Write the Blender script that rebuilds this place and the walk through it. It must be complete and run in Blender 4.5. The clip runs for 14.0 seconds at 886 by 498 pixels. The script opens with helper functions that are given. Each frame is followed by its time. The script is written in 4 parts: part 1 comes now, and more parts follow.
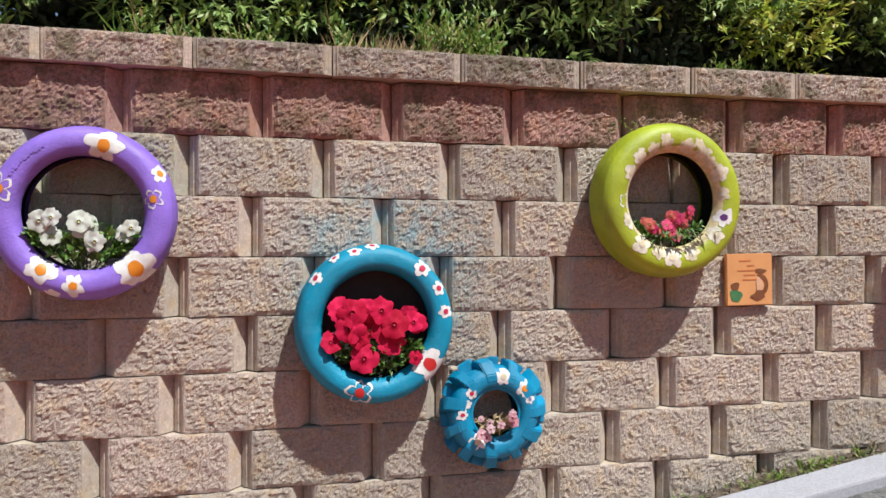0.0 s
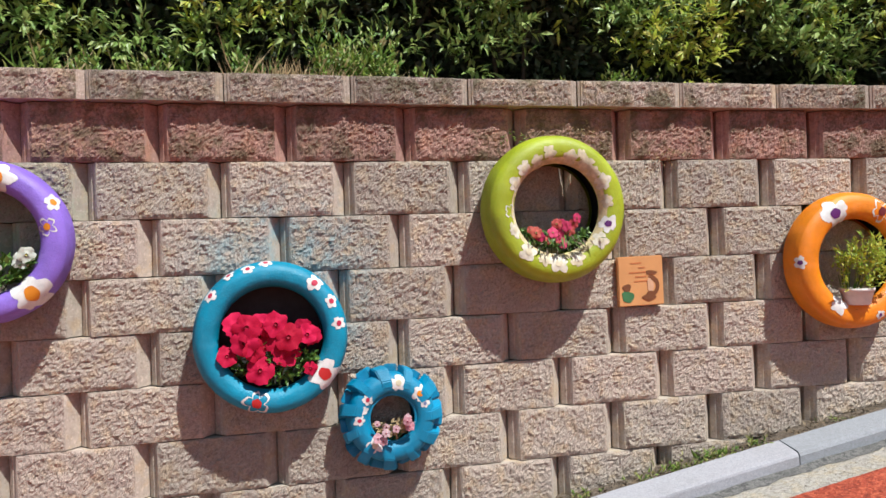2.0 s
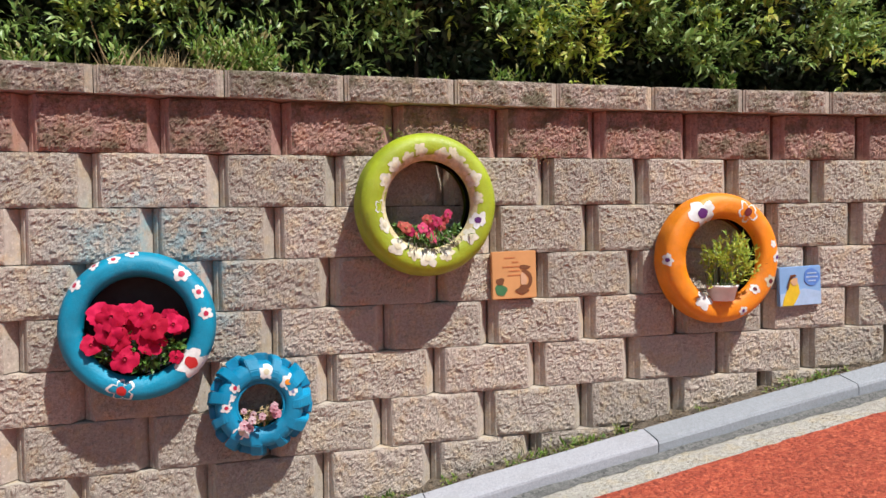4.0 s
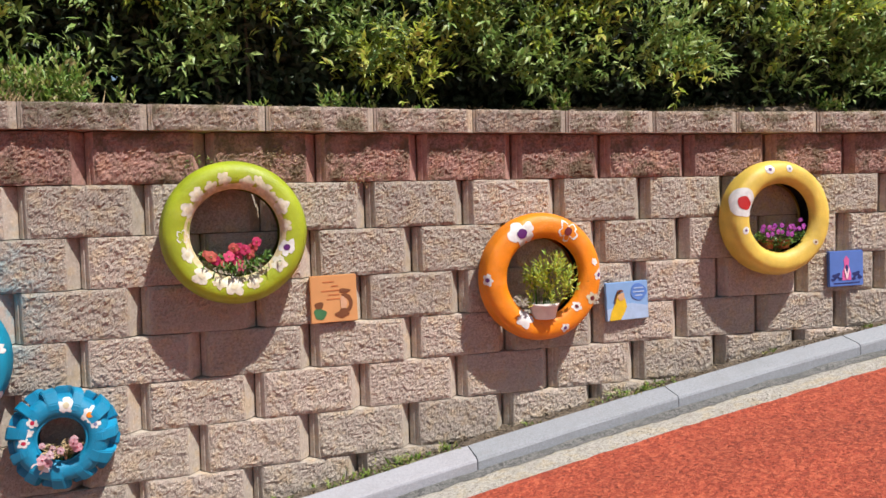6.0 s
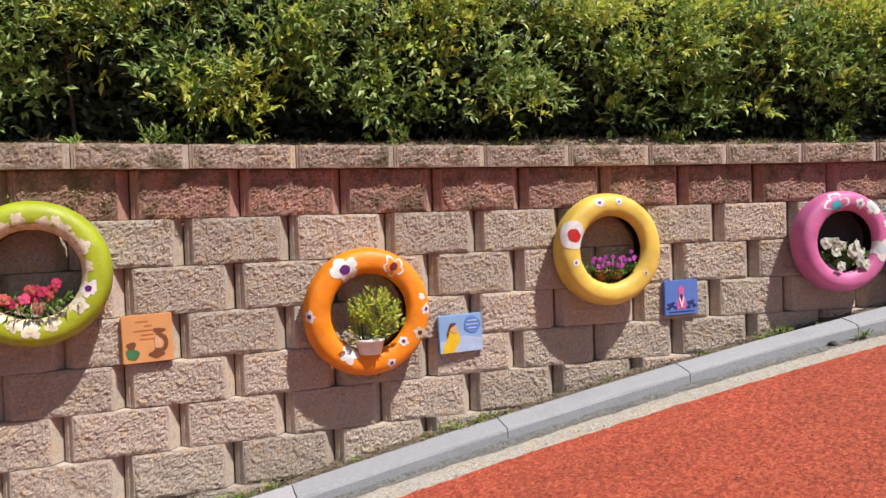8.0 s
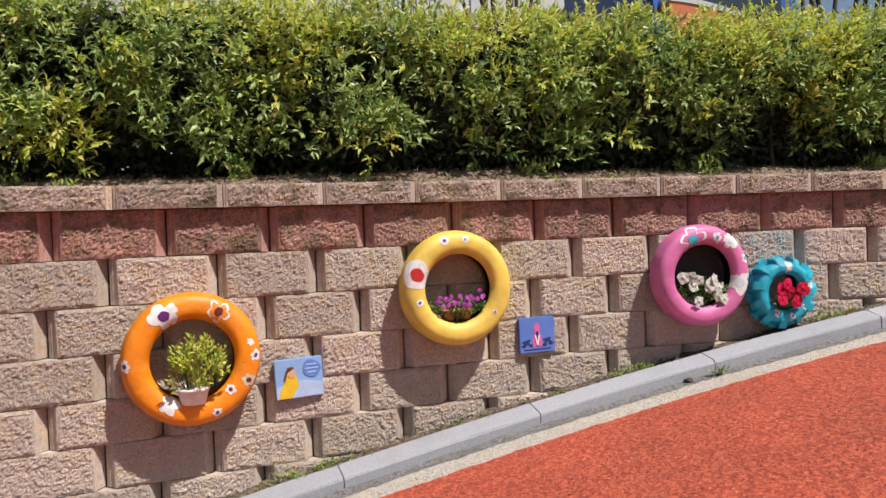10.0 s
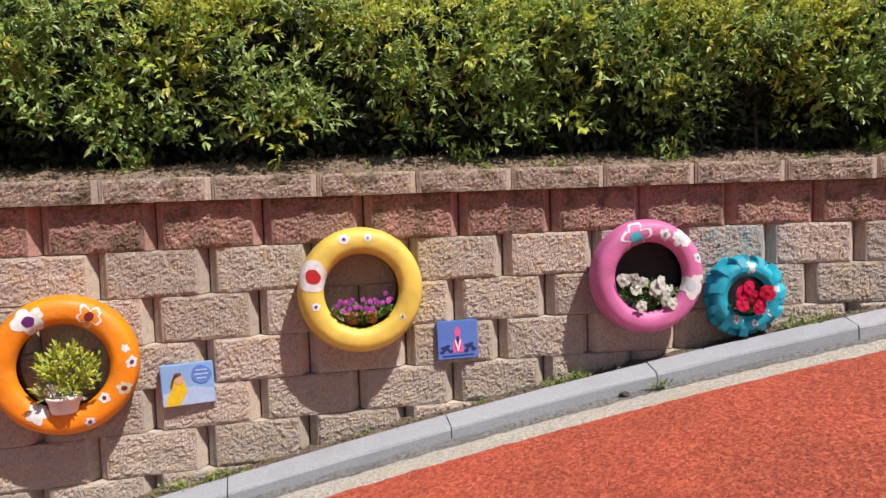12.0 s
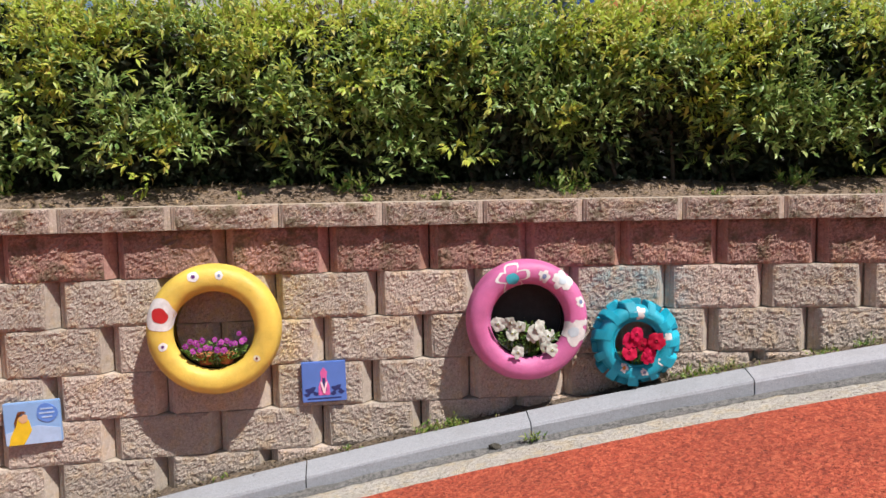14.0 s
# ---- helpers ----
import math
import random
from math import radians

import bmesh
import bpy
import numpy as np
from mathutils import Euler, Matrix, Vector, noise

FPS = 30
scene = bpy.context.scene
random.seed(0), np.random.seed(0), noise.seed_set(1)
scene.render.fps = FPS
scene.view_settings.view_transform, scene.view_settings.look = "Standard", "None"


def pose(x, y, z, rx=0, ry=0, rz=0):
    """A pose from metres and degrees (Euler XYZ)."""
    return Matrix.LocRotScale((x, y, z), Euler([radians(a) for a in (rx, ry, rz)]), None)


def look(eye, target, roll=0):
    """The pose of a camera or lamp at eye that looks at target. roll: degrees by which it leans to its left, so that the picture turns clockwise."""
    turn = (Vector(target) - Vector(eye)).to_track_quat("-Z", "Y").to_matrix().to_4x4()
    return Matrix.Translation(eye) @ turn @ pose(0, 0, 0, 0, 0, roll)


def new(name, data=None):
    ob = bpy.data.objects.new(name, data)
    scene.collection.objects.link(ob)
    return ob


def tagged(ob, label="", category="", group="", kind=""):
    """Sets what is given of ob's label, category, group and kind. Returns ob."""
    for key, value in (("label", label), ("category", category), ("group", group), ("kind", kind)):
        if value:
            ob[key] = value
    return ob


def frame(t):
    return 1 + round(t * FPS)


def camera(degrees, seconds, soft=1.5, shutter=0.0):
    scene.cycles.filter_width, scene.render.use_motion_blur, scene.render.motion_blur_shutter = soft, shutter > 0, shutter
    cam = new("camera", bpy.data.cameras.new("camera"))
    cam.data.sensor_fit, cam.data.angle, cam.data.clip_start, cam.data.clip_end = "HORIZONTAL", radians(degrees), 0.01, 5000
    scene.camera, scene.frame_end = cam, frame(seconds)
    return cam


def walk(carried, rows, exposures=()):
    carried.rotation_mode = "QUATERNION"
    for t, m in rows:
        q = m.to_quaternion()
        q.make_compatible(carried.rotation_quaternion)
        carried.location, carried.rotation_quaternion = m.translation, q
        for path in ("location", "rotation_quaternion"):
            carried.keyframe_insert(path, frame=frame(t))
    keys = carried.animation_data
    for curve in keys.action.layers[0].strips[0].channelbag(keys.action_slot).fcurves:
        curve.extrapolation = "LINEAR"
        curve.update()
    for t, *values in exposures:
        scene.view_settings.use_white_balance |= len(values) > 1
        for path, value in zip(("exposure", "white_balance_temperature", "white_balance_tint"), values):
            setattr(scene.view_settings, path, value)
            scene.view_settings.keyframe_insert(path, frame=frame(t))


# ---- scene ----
cam = camera(60.2, 14.0, soft=1.5)
METRES, EYE, TILT, LEAN, TURN = 4.384, 1.2, 0.0, 0.0, 0.0
EXPOSURES = ((0.0, 0.48, 6100, 5), (2.2, 0.48, 6100, 5), (5.0, 0.48, 6250, 7), (7.2, 0.48, 6450, 10), (10.5, 0.48, 6600, 13), (12.5, 0.48, 6500, 12), (14.0, 0.48, 6450, 11))
ROWS = [
    (0.0, 0.0, 0.0, 0.0, 0.0, 0.0, -0.0),
    (0.5, 0.028, -0.0056, 0.0035, -0.17, 0.12, 0.22),
    (1.0, 0.0577, -0.0167, 0.0095, -0.22, 0.05, -0.15),
    (1.5, 0.0675, -0.0257, 0.0097, -0.09, -0.2, -0.61),
    (2.0, 0.0803, -0.0303, 0.0102, -0.73, -0.12, 1.88),
    (4.5, 0.1964, -0.0579, 0.0313, -3.79, -2.25, 0.91),
    (5.0, 0.2333, -0.0659, 0.0403, -4.66, -2.44, 1.65),
    (5.5, 0.2722, -0.0773, 0.046, -5.23, -2.69, 1.55),
    (6.0, 0.3032, -0.0683, 0.0543, -6.01, -2.77, 1.56),
    (6.5, 0.3373, -0.0733, 0.0581, -7.39, -2.64, 1.68),
    (7.0, 0.3743, -0.0809, 0.0653, -8.6, -2.5, 1.68),
    (9.5, 0.5287, -0.0847, 0.096, -11.0, -1.67, 2.06),
    (10.0, 0.5736, -0.0818, 0.1067, -12.14, -1.69, 2.08),
    (10.5, 0.6095, -0.0802, 0.1121, -12.71, -1.5, 2.2),
    (11.0, 0.6497, -0.0547, 0.1207, -11.89, -2.0, 2.4),
    (11.5, 0.7101, -0.0524, 0.1305, -8.08, -3.5, 2.31),
    (12.0, 0.766, -0.0354, 0.1406, -6.3, -4.68, 1.87),
    (12.5, 0.818, -0.0305, 0.1538, -2.04, -4.94, 0.45),
    (13.0, 0.8592, -0.019, 0.1603, -0.49, -4.89, 0.19),
    (13.5, 0.898, -0.0046, 0.1668, -1.85, -4.67, 0.5),
    (14.0, 0.9493, -0.0023, 0.1767, -3.1, -4.97, 0.96),
]
walk(cam, [(t, pose(0, 0, EYE, TILT, LEAN, TURN) @ pose(METRES * x, METRES * y, METRES * z, 90 + pitch, roll, yaw)) for t, x, y, z, yaw, pitch, roll in ROWS], EXPOSURES)

# ---- light ----
SUN_WAY = Vector((-0.896, 0.915, -2.2)).normalized()
world = bpy.data.worlds.new("world")
scene.world = world
world.use_nodes = True
sky = world.node_tree.nodes.new("ShaderNodeTexSky")
sky.sky_type, sky.sun_disc = "NISHITA", False
sky.sun_elevation = math.asin(-SUN_WAY.z)
sky.sun_rotation = math.atan2(-SUN_WAY.x, -SUN_WAY.y)
back = world.node_tree.nodes["Background"]
world.node_tree.links.new(sky.outputs[0], back.inputs[0])
back.inputs[1].default_value = 0.060
sun = new("sun", bpy.data.lights.new("sun", "SUN"))
sun.data.energy, sun.data.angle, sun.data.color = 5.0, radians(0.6), (1.0, 0.95, 0.88)
sun.matrix_world = look((4, -6, 12), Vector((4, -6, 12)) + SUN_WAY)


# ---- materials ----
def material(name, rough=0.8, metal=0.0):
    m = bpy.data.materials.new(name)
    m.use_nodes = True
    b = m.node_tree.nodes["Principled BSDF"]
    b.inputs["Roughness"].default_value, b.inputs["Metallic"].default_value = rough, metal
    return m, m.node_tree, b


def node(tree, kind, **values):
    n = tree.nodes.new(kind)
    for key, value in values.items():
        n.inputs[key].default_value = value
    return n


def noise_tex(tree, scale, detail=4.0, rough=0.6, coords="Object"):
    tc = tree.nodes.new("ShaderNodeTexCoord")
    n = node(tree, "ShaderNodeTexNoise", Scale=scale, Detail=detail, Roughness=rough)
    tree.links.new(tc.outputs[coords], n.inputs["Vector"])
    return n


def ramp(tree, source, stops):
    r = tree.nodes.new("ShaderNodeValToRGB")
    while len(r.color_ramp.elements) < len(stops):
        r.color_ramp.elements.new(0.5)
    for e, (at, colour) in zip(r.color_ramp.elements, stops):
        e.position, e.color = at, (*colour, 1)
    tree.links.new(source, r.inputs[0])
    return r


def mix(tree, a, b, factor, kind="MIX"):
    n = tree.nodes.new("ShaderNodeMix")
    n.data_type, n.blend_type = "RGBA", kind
    for value, socket in ((factor, n.inputs[0]), (a, n.inputs[6]), (b, n.inputs[7])):
        if isinstance(value, bpy.types.NodeSocket):
            tree.links.new(value, socket)
        elif isinstance(value, (int, float)):
            socket.default_value = value
        else:
            socket.default_value = (*value, 1)
    return n.outputs[2]


def bump(tree, shader, height, strength, distance):
    n = node(tree, "ShaderNodeBump", Strength=strength, Distance=distance)
    tree.links.new(height, n.inputs["Height"])
    tree.links.new(n.outputs[0], shader.inputs["Normal"])


SPRAYS = []


def overspray(t, c):
    """Faint paint drifted onto the stone round some tyres: a stain in the place, broken up by grain."""
    geo = t.nodes.new("ShaderNodeNewGeometry")
    for place, reach, colour, amount in SPRAYS:
        dist = t.nodes.new("ShaderNodeVectorMath")
        dist.operation = "DISTANCE"
        dist.inputs[1].default_value = place
        t.links.new(geo.outputs["Position"], dist.inputs[0])
        span = node(t, "ShaderNodeMapRange")
        span.inputs[1].default_value, span.inputs[2].default_value = reach * 0.55, reach
        span.inputs[3].default_value, span.inputs[4].default_value = amount, 0.0
        t.links.new(dist.outputs["Value"], span.inputs[0])
        n = node(t, "ShaderNodeTexNoise", Scale=14.0, Detail=5.0, Roughness=0.7)
        t.links.new(geo.outputs["Position"], n.inputs["Vector"])
        r = ramp(t, n.outputs[0], ((0.42, (0, 0, 0)), (0.66, (1, 1, 1))))
        both = node(t, "ShaderNodeMath")
        both.operation = "MULTIPLY"
        t.links.new(span.outputs[0], both.inputs[0])
        t.links.new(r.outputs[0], both.inputs[1])
        c = mix(t, c, colour, both.outputs[0])
    return c


def stone(name, dark, light, stain, fine=60.0, lift=0.9, moss=None, sprayed=False, varied=True):
    """Split concrete: grains, larger stains, and a tint for each piece."""
    m, t, b = material(name, 0.93)
    grain = noise_tex(t, fine, 6.0, 0.75)
    c = ramp(t, grain.outputs[0], ((0.37, dark), (0.58, light))).outputs[0]
    big = noise_tex(t, 5.0, 5.0, 0.65)
    info = t.nodes.new("ShaderNodeObjectInfo")
    shift = t.nodes.new("ShaderNodeVectorMath")
    tc = t.nodes.new("ShaderNodeTexCoord")
    scale_up = node(t, "ShaderNodeMath")
    scale_up.operation = "MULTIPLY"
    scale_up.inputs[1].default_value = 37.0
    t.links.new(info.outputs["Random"], scale_up.inputs[0])
    t.links.new(tc.outputs["Object"], shift.inputs[0])
    t.links.new(scale_up.outputs[0], shift.inputs[1])
    t.links.new(shift.outputs[0], big.inputs["Vector"])
    mask = ramp(t, big.outputs[0], ((0.5, (0, 0, 0)), (0.72, (1, 1, 1)))).outputs[0]
    c = mix(t, c, stain, mask, "MIX")
    flecks = noise_tex(t, fine * 3.2, 2.0, 0.5)
    t.links.new(shift.outputs[0], flecks.inputs["Vector"])
    c = mix(t, c, [min(0.85, v * 1.35) for v in light], ramp(t, flecks.outputs[0], ((0.58, (0, 0, 0)), (0.70, (0.7, 0.7, 0.7)))).outputs[0])
    c = mix(t, c, [v * 0.45 for v in dark], ramp(t, flecks.outputs[0], ((0.26, (0.75, 0.75, 0.75)), (0.36, (0, 0, 0)))).outputs[0])
    if varied:
        hue = noise_tex(t, 16.0, 3.0, 0.6)
        t.links.new(shift.outputs[0], hue.inputs["Vector"])
        c = mix(t, c, ramp(t, hue.outputs[0], ((0.36, (1.07, 0.99, 0.86)), (0.5, (1.0, 1.0, 1.0)), (0.64, (0.99, 0.97, 0.99)))).outputs[0], 1.0, "MULTIPLY")
    if moss:
        m2 = noise_tex(t, 9.0, 6.0, 0.7)
        t.links.new(shift.outputs[0], m2.inputs["Vector"])
        mm = ramp(t, m2.outputs[0], ((0.47, (0, 0, 0)), (0.61, (0.85, 0.85, 0.85)))).outputs[0]
        c = mix(t, c, moss, mm)
    tint = ramp(t, info.outputs["Random"], ((0.0, (0.82, 0.80, 0.78)), (0.5, (1.0, 0.98, 0.95)), (1.0, (1.08, 1.0, 0.98)))).outputs[0]
    c = mix(t, c, tint, 1.0, "MULTIPLY")
    if sprayed:
        c = overspray(t, c)
    t.links.new(c, b.inputs["Base Color"])
    bump(t, b, grain.outputs[0], lift, 0.014)
    return m


def plain(name, colour, rough=0.6, spread=0.12, scale=25.0, relief=0.15):
    """A painted or simple surface with slight mottling."""
    m, t, b = material(name, rough)
    n = noise_tex(t, scale, 5.0, 0.6)
    lo, hi = [c * (1 - spread) for c in colour], [min(1, c * (1 + spread)) for c in colour]
    t.links.new(ramp(t, n.outputs[0], ((0.3, lo), (0.7, hi))).outputs[0], b.inputs["Base Color"])
    bump(t, b, n.outputs[0], relief, 0.004)
    return m


def leafy(name, colours, rough=0.4, translucent=0.25):
    m, t, b = material(name, rough)
    g = t.nodes.new("ShaderNodeNewGeometry")
    n = len(colours)
    r = ramp(t, g.outputs["Random Per Island"], [(k / max(1, n - 1), c) for k, c in enumerate(colours)])
    t.links.new(r.outputs[0], b.inputs["Base Color"])
    tr = t.nodes.new("ShaderNodeBsdfTranslucent")
    t.links.new(r.outputs[0], tr.inputs[0])
    mx = node(t, "ShaderNodeMixShader", Fac=translucent)
    t.links.new(b.outputs[0], mx.inputs[1])
    t.links.new(tr.outputs[0], mx.inputs[2])
    t.links.new(mx.outputs[0], t.nodes["Material Output"].inputs[0])
    return m


SPRAYS += [((-0.20, 2.68, 1.12), 0.42, (0.10, 0.40, 0.52), 0.5), ((5.22, 3.43, 1.42), 0.34, (0.10, 0.36, 0.44), 0.55), ((3.42, 3.35, 1.38), 0.44, (0.62, 0.48, 0.16), 0.5),
           ((-1.10, 2.45, 1.33), 0.36, (0.30, 0.42, 0.26), 0.5)]
BLOCK = stone("split_concrete_beige", (0.339, 0.289, 0.245), (0.541, 0.469, 0.404), (0.440, 0.382, 0.332), 95.0, 1.0, None, True)
BLOCK_SIDE = stone("smooth_concrete_beige", (0.354, 0.312, 0.266), (0.438, 0.389, 0.333), (0.382, 0.341, 0.294), 30.0, 0.25, None, True)
RED = stone("split_concrete_red", (0.164, 0.082, 0.067), (0.442, 0.267, 0.225), (0.344, 0.222, 0.177), 75.0, 1.0, moss=(0.122, 0.090, 0.050))
RED_SIDE = stone("smooth_concrete_red", (0.278, 0.156, 0.131), (0.388, 0.235, 0.202), (0.270, 0.186, 0.147), 30.0, 0.25)
CAP = stone("split_concrete_cap", (0.158, 0.124, 0.105), (0.494, 0.400, 0.341), (0.297, 0.242, 0.202), 75.0, 1.0, moss=(0.128, 0.109, 0.059))
CAP_SIDE = stone("smooth_concrete_cap", (0.300, 0.253, 0.211), (0.421, 0.360, 0.305), (0.318, 0.276, 0.229), 30.0, 0.25)
KERB = stone("kerb_concrete", (0.264, 0.277, 0.308), (0.326, 0.344, 0.387), (0.259, 0.271, 0.295), 90.0, 0.25, varied=False)
GUTTER = stone("gutter_concrete", (0.271, 0.253, 0.223), (0.498, 0.476, 0.438), (0.377, 0.347, 0.302), 60.0, 1.0)


def track_material():
    """Rubber granules bound together: light and dark crumbs, pits between them, broad fading."""
    m, t, b = material("red_rubber_granules", 0.88)
    tc = t.nodes.new("ShaderNodeTexCoord")
    warp = noise_tex(t, 60.0, 2.0, 0.5)
    v = node(t, "ShaderNodeTexVoronoi", Scale=78.0)
    t.links.new(mix(t, tc.outputs["Object"], warp.outputs["Color"], 0.02), v.inputs["Vector"])
    c = ramp(t, v.outputs["Color"], ((0.1, (0.24, 0.036, 0.016)), (0.45, (0.37, 0.060, 0.027)), (0.9, (0.52, 0.118, 0.055)))).outputs[0]
    n = noise_tex(t, 2.2, 5.0, 0.6)
    c = mix(t, c, ramp(t, n.outputs[0], ((0.35, (0.84, 0.82, 0.82)), (0.65, (1.06, 1.0, 1.0)))).outputs[0], 1.0, "MULTIPLY")
    coarse = noise_tex(t, 38.0, 4.0, 0.72)
    c = mix(t, c, (0.085, 0.016, 0.010), ramp(t, coarse.outputs[0], ((0.31, (0.9, 0.9, 0.9)), (0.38, (0, 0, 0)))).outputs[0])
    c = mix(t, c, (0.62, 0.19, 0.095), ramp(t, coarse.outputs[0], ((0.60, (0, 0, 0)), (0.72, (0.5, 0.5, 0.5)))).outputs[0])
    t.links.new(c, b.inputs["Base Color"])
    bump(t, b, coarse.outputs[0], 1.0, 0.024)
    return m


TRACK = track_material()
SOIL = stone("dry_soil", (0.086, 0.062, 0.043), (0.223, 0.176, 0.129), (0.163, 0.124, 0.088), 45.0, 1.0)
VERGE = stone("dark_debris_soil", (0.060, 0.046, 0.034), (0.210, 0.165, 0.125), (0.110, 0.085, 0.062), 60.0, 1.0)
GROUND = plain("distant_ground", (0.218, 0.203, 0.172), 0.95, 0.25, 3.0)
LEAF = leafy("hedge_leaf", [(0.090, 0.167, 0.039), (0.168, 0.270, 0.061), (0.246, 0.351, 0.094), (0.370, 0.448, 0.154), (0.202, 0.276, 0.077)], 0.44, 0.3)
# Near-black on purpose: the shade deep in the hedge is in this colour.
LEAF_SHADE = leafy("hedge_shade_leaf", [(0.02, 0.035, 0.014), (0.03, 0.05, 0.018), (0.035, 0.035, 0.02)], 0.6, 0.05)
LEAF_NEW = leafy("hedge_new_leaf", [(0.33, 0.44, 0.06), (0.42, 0.52, 0.07), (0.50, 0.53, 0.085), (0.50, 0.42, 0.11), (0.35, 0.46, 0.07)], 0.46, 0.4)
WEED = leafy("weed_leaf", [(0.07, 0.15, 0.02), (0.16, 0.27, 0.04), (0.26, 0.33, 0.06), (0.32, 0.26, 0.12)], 0.5, 0.3)
DRY = leafy("dry_grass", [(0.35, 0.25, 0.13), (0.45, 0.34, 0.19), (0.28, 0.18, 0.09)], 0.8, 0.2)
CRUMBS = leafy("rotting_litter", [(0.10, 0.075, 0.05), (0.18, 0.135, 0.09), (0.07, 0.055, 0.04), (0.25, 0.19, 0.12)], 0.85, 0.1)
TWIG = plain("bark", (0.070, 0.051, 0.035), 0.9, 0.3, 40.0, 0.5)
POTLEAF = leafy("pot_plant_leaf", [(0.04, 0.10, 0.018), (0.09, 0.18, 0.03), (0.17, 0.27, 0.05)], 0.45)


# ---- helpers of this place ----
def part(name, bm, mat, parent=None, label="", smooth=False):
    me = bpy.data.meshes.new(name)
    bm.to_mesh(me)
    bm.free()
    for m in (mat if isinstance(mat, (list, tuple)) else (mat,)):
        me.materials.append(m)
    if smooth:
        me.shade_smooth()
    ob = new(name, me)
    ob.parent = parent
    if label:
        tagged(ob, label)
    return ob


def raw(name, verts, faces, mat, parent=None, label="", smooth=False):
    me = bpy.data.meshes.new(name)
    me.from_pydata([tuple(v) for v in verts], [], faces)
    for m in (mat if isinstance(mat, (list, tuple)) else (mat,)):
        me.materials.append(m)
    if smooth:
        me.shade_smooth()
    ob = new(name, me)
    ob.parent = parent
    if label:
        tagged(ob, label)
    return ob


def empty(name, m, label, category, group="", kind=""):
    ob = new(name)
    ob.empty_display_size = 0.05
    ob.matrix_world = m
    return tagged(ob, label, category, group, kind)


# The line of the wall's face in plan, by its length s from x = 0; d is the distance out from it, towards the road.
def line_y(x):
    c = min(max(x, -2.0), 6.3)
    y = ((-0.00275 * c - 0.0069) * c + 0.2454) * c + 2.731
    return y + ((-0.00825 * c - 0.0138) * c + 0.2454) * (x - c)


LX = np.linspace(-14, 18, 6401)
LY = np.array([line_y(x) for x in LX])
LS = np.concatenate([[0], np.cumsum(np.hypot(np.diff(LX), np.diff(LY)))])
LS -= np.interp(0, LX, LS)


def turn_at(s):
    x0, x1 = np.interp((s - 0.05, s + 0.05), LS, LX)
    y0, y1 = np.interp((s - 0.05, s + 0.05), LS, LY)
    return math.atan2(y1 - y0, x1 - x0)


def spot(s, d, z):
    a = turn_at(s)
    return Vector((np.interp(s, LS, LX) + d * math.sin(a), np.interp(s, LS, LY) - d * math.cos(a), z))


def on_wall(s, d, z):
    """A pose on the wall: x along it, y into it, z up."""
    return Matrix.Translation(spot(s, d, z)) @ Matrix.Rotation(turn_at(s), 4, "Z")


def kerb_top(s):
    """Height of the kerb's upper front edge."""
    return 0.376 + 0.181 * (s - 1.78)


def kerb_front(s):
    return 0.23


def road_z(s):
    return kerb_top(s) - 0.062 - 0.004 * min(max(s - 1.8, 0.0), 5.0)


# ---- ground ----
def sheet(name, ss, ds, height, mat, label, category):
    verts = [spot(s, d, height(s, d)) for s in ss for d in ds]
    n = len(ds)
    faces = [(i * n + j, i * n + j + 1, (i + 1) * n + j + 1, (i + 1) * n + j) for i in range(len(ss) - 1) for j in range(n - 1)]
    ob = raw(name, verts, faces, mat, None, "", True)
    return tagged(ob, label, category, "", "structure")


STEPS = [-12 + 0.25 * k for k in range(40)] + [-2 + 0.04 * k for k in range(250)] + [8 + 0.25 * k for k in range(25)]


def gutter_edge(s):
    return kerb_front(s) + 0.205


road_v, road_f = [], []
DS = (0.0, 0.08, 0.6, 1.6, 2.8, 4.5, 7.0)
for s in STEPS:
    for k, d in enumerate(DS):
        wave = 0.014 * noise.noise((s * 4.0, 3.1, 0.0)) + 0.012 * noise.noise((s * 17.0, 3.1, 0.0)) if k == 0 else 0.0
        at = spot(s, gutter_edge(s) + min(d, 0.08) + wave, road_z(s) + 0.006)
        road_v.append((at.x, at.y - max(0.0, d - 0.08), at.z))
for i in range(len(STEPS) - 1):
    for j in range(len(DS) - 1):
        a = i * len(DS) + j
        road_f.append((a, a + 1, a + 1 + len(DS), a + len(DS)))
tagged(raw("road", road_v, road_f, TRACK, None, "", True), "red rubber granule path rising along the wall", "road", "", "structure")
sheet("gutter", STEPS, (0.0, 0.12, 0.24), lambda s, d: 0.0, GUTTER, "", "")
g = bpy.data.objects["gutter"]
for i, s in enumerate(STEPS):
    for j, f in enumerate((-0.02, 0.1, 0.225)):
        g.data.vertices[i * 3 + j].co = spot(s, kerb_front(s) + f, road_z(s) + (0.0, 0.004, -0.004)[j])
tagged(g, "pale worn concrete gutter strip beside the kerb", "gutter", "", "structure")

# far ground, one sheet under all of it to the horizon
gv, gf = [], []
GX = [-3000, -400, -60, -20] + [-12 + 0.5 * k for k in range(60)] + [24, 60, 400, 3000]
GY = [-3000, -300, -40, -12, -6, -3, 0, 2, 4, 6]
for x in GX:
    for y in GY:
        gv.append((x, y, road_z(float(np.interp(min(max(x, -11), 13), LX, LS))) - 0.12))
for i in range(len(GX) - 1):
    for j in range(len(GY) - 1):
        a = i * len(GY) + j
        gf.append((a, a + len(GY), a + len(GY) + 1, a + 1))
tagged(raw("ground", gv, gf, GROUND), "grey open ground around the path", "ground", "", "structure")

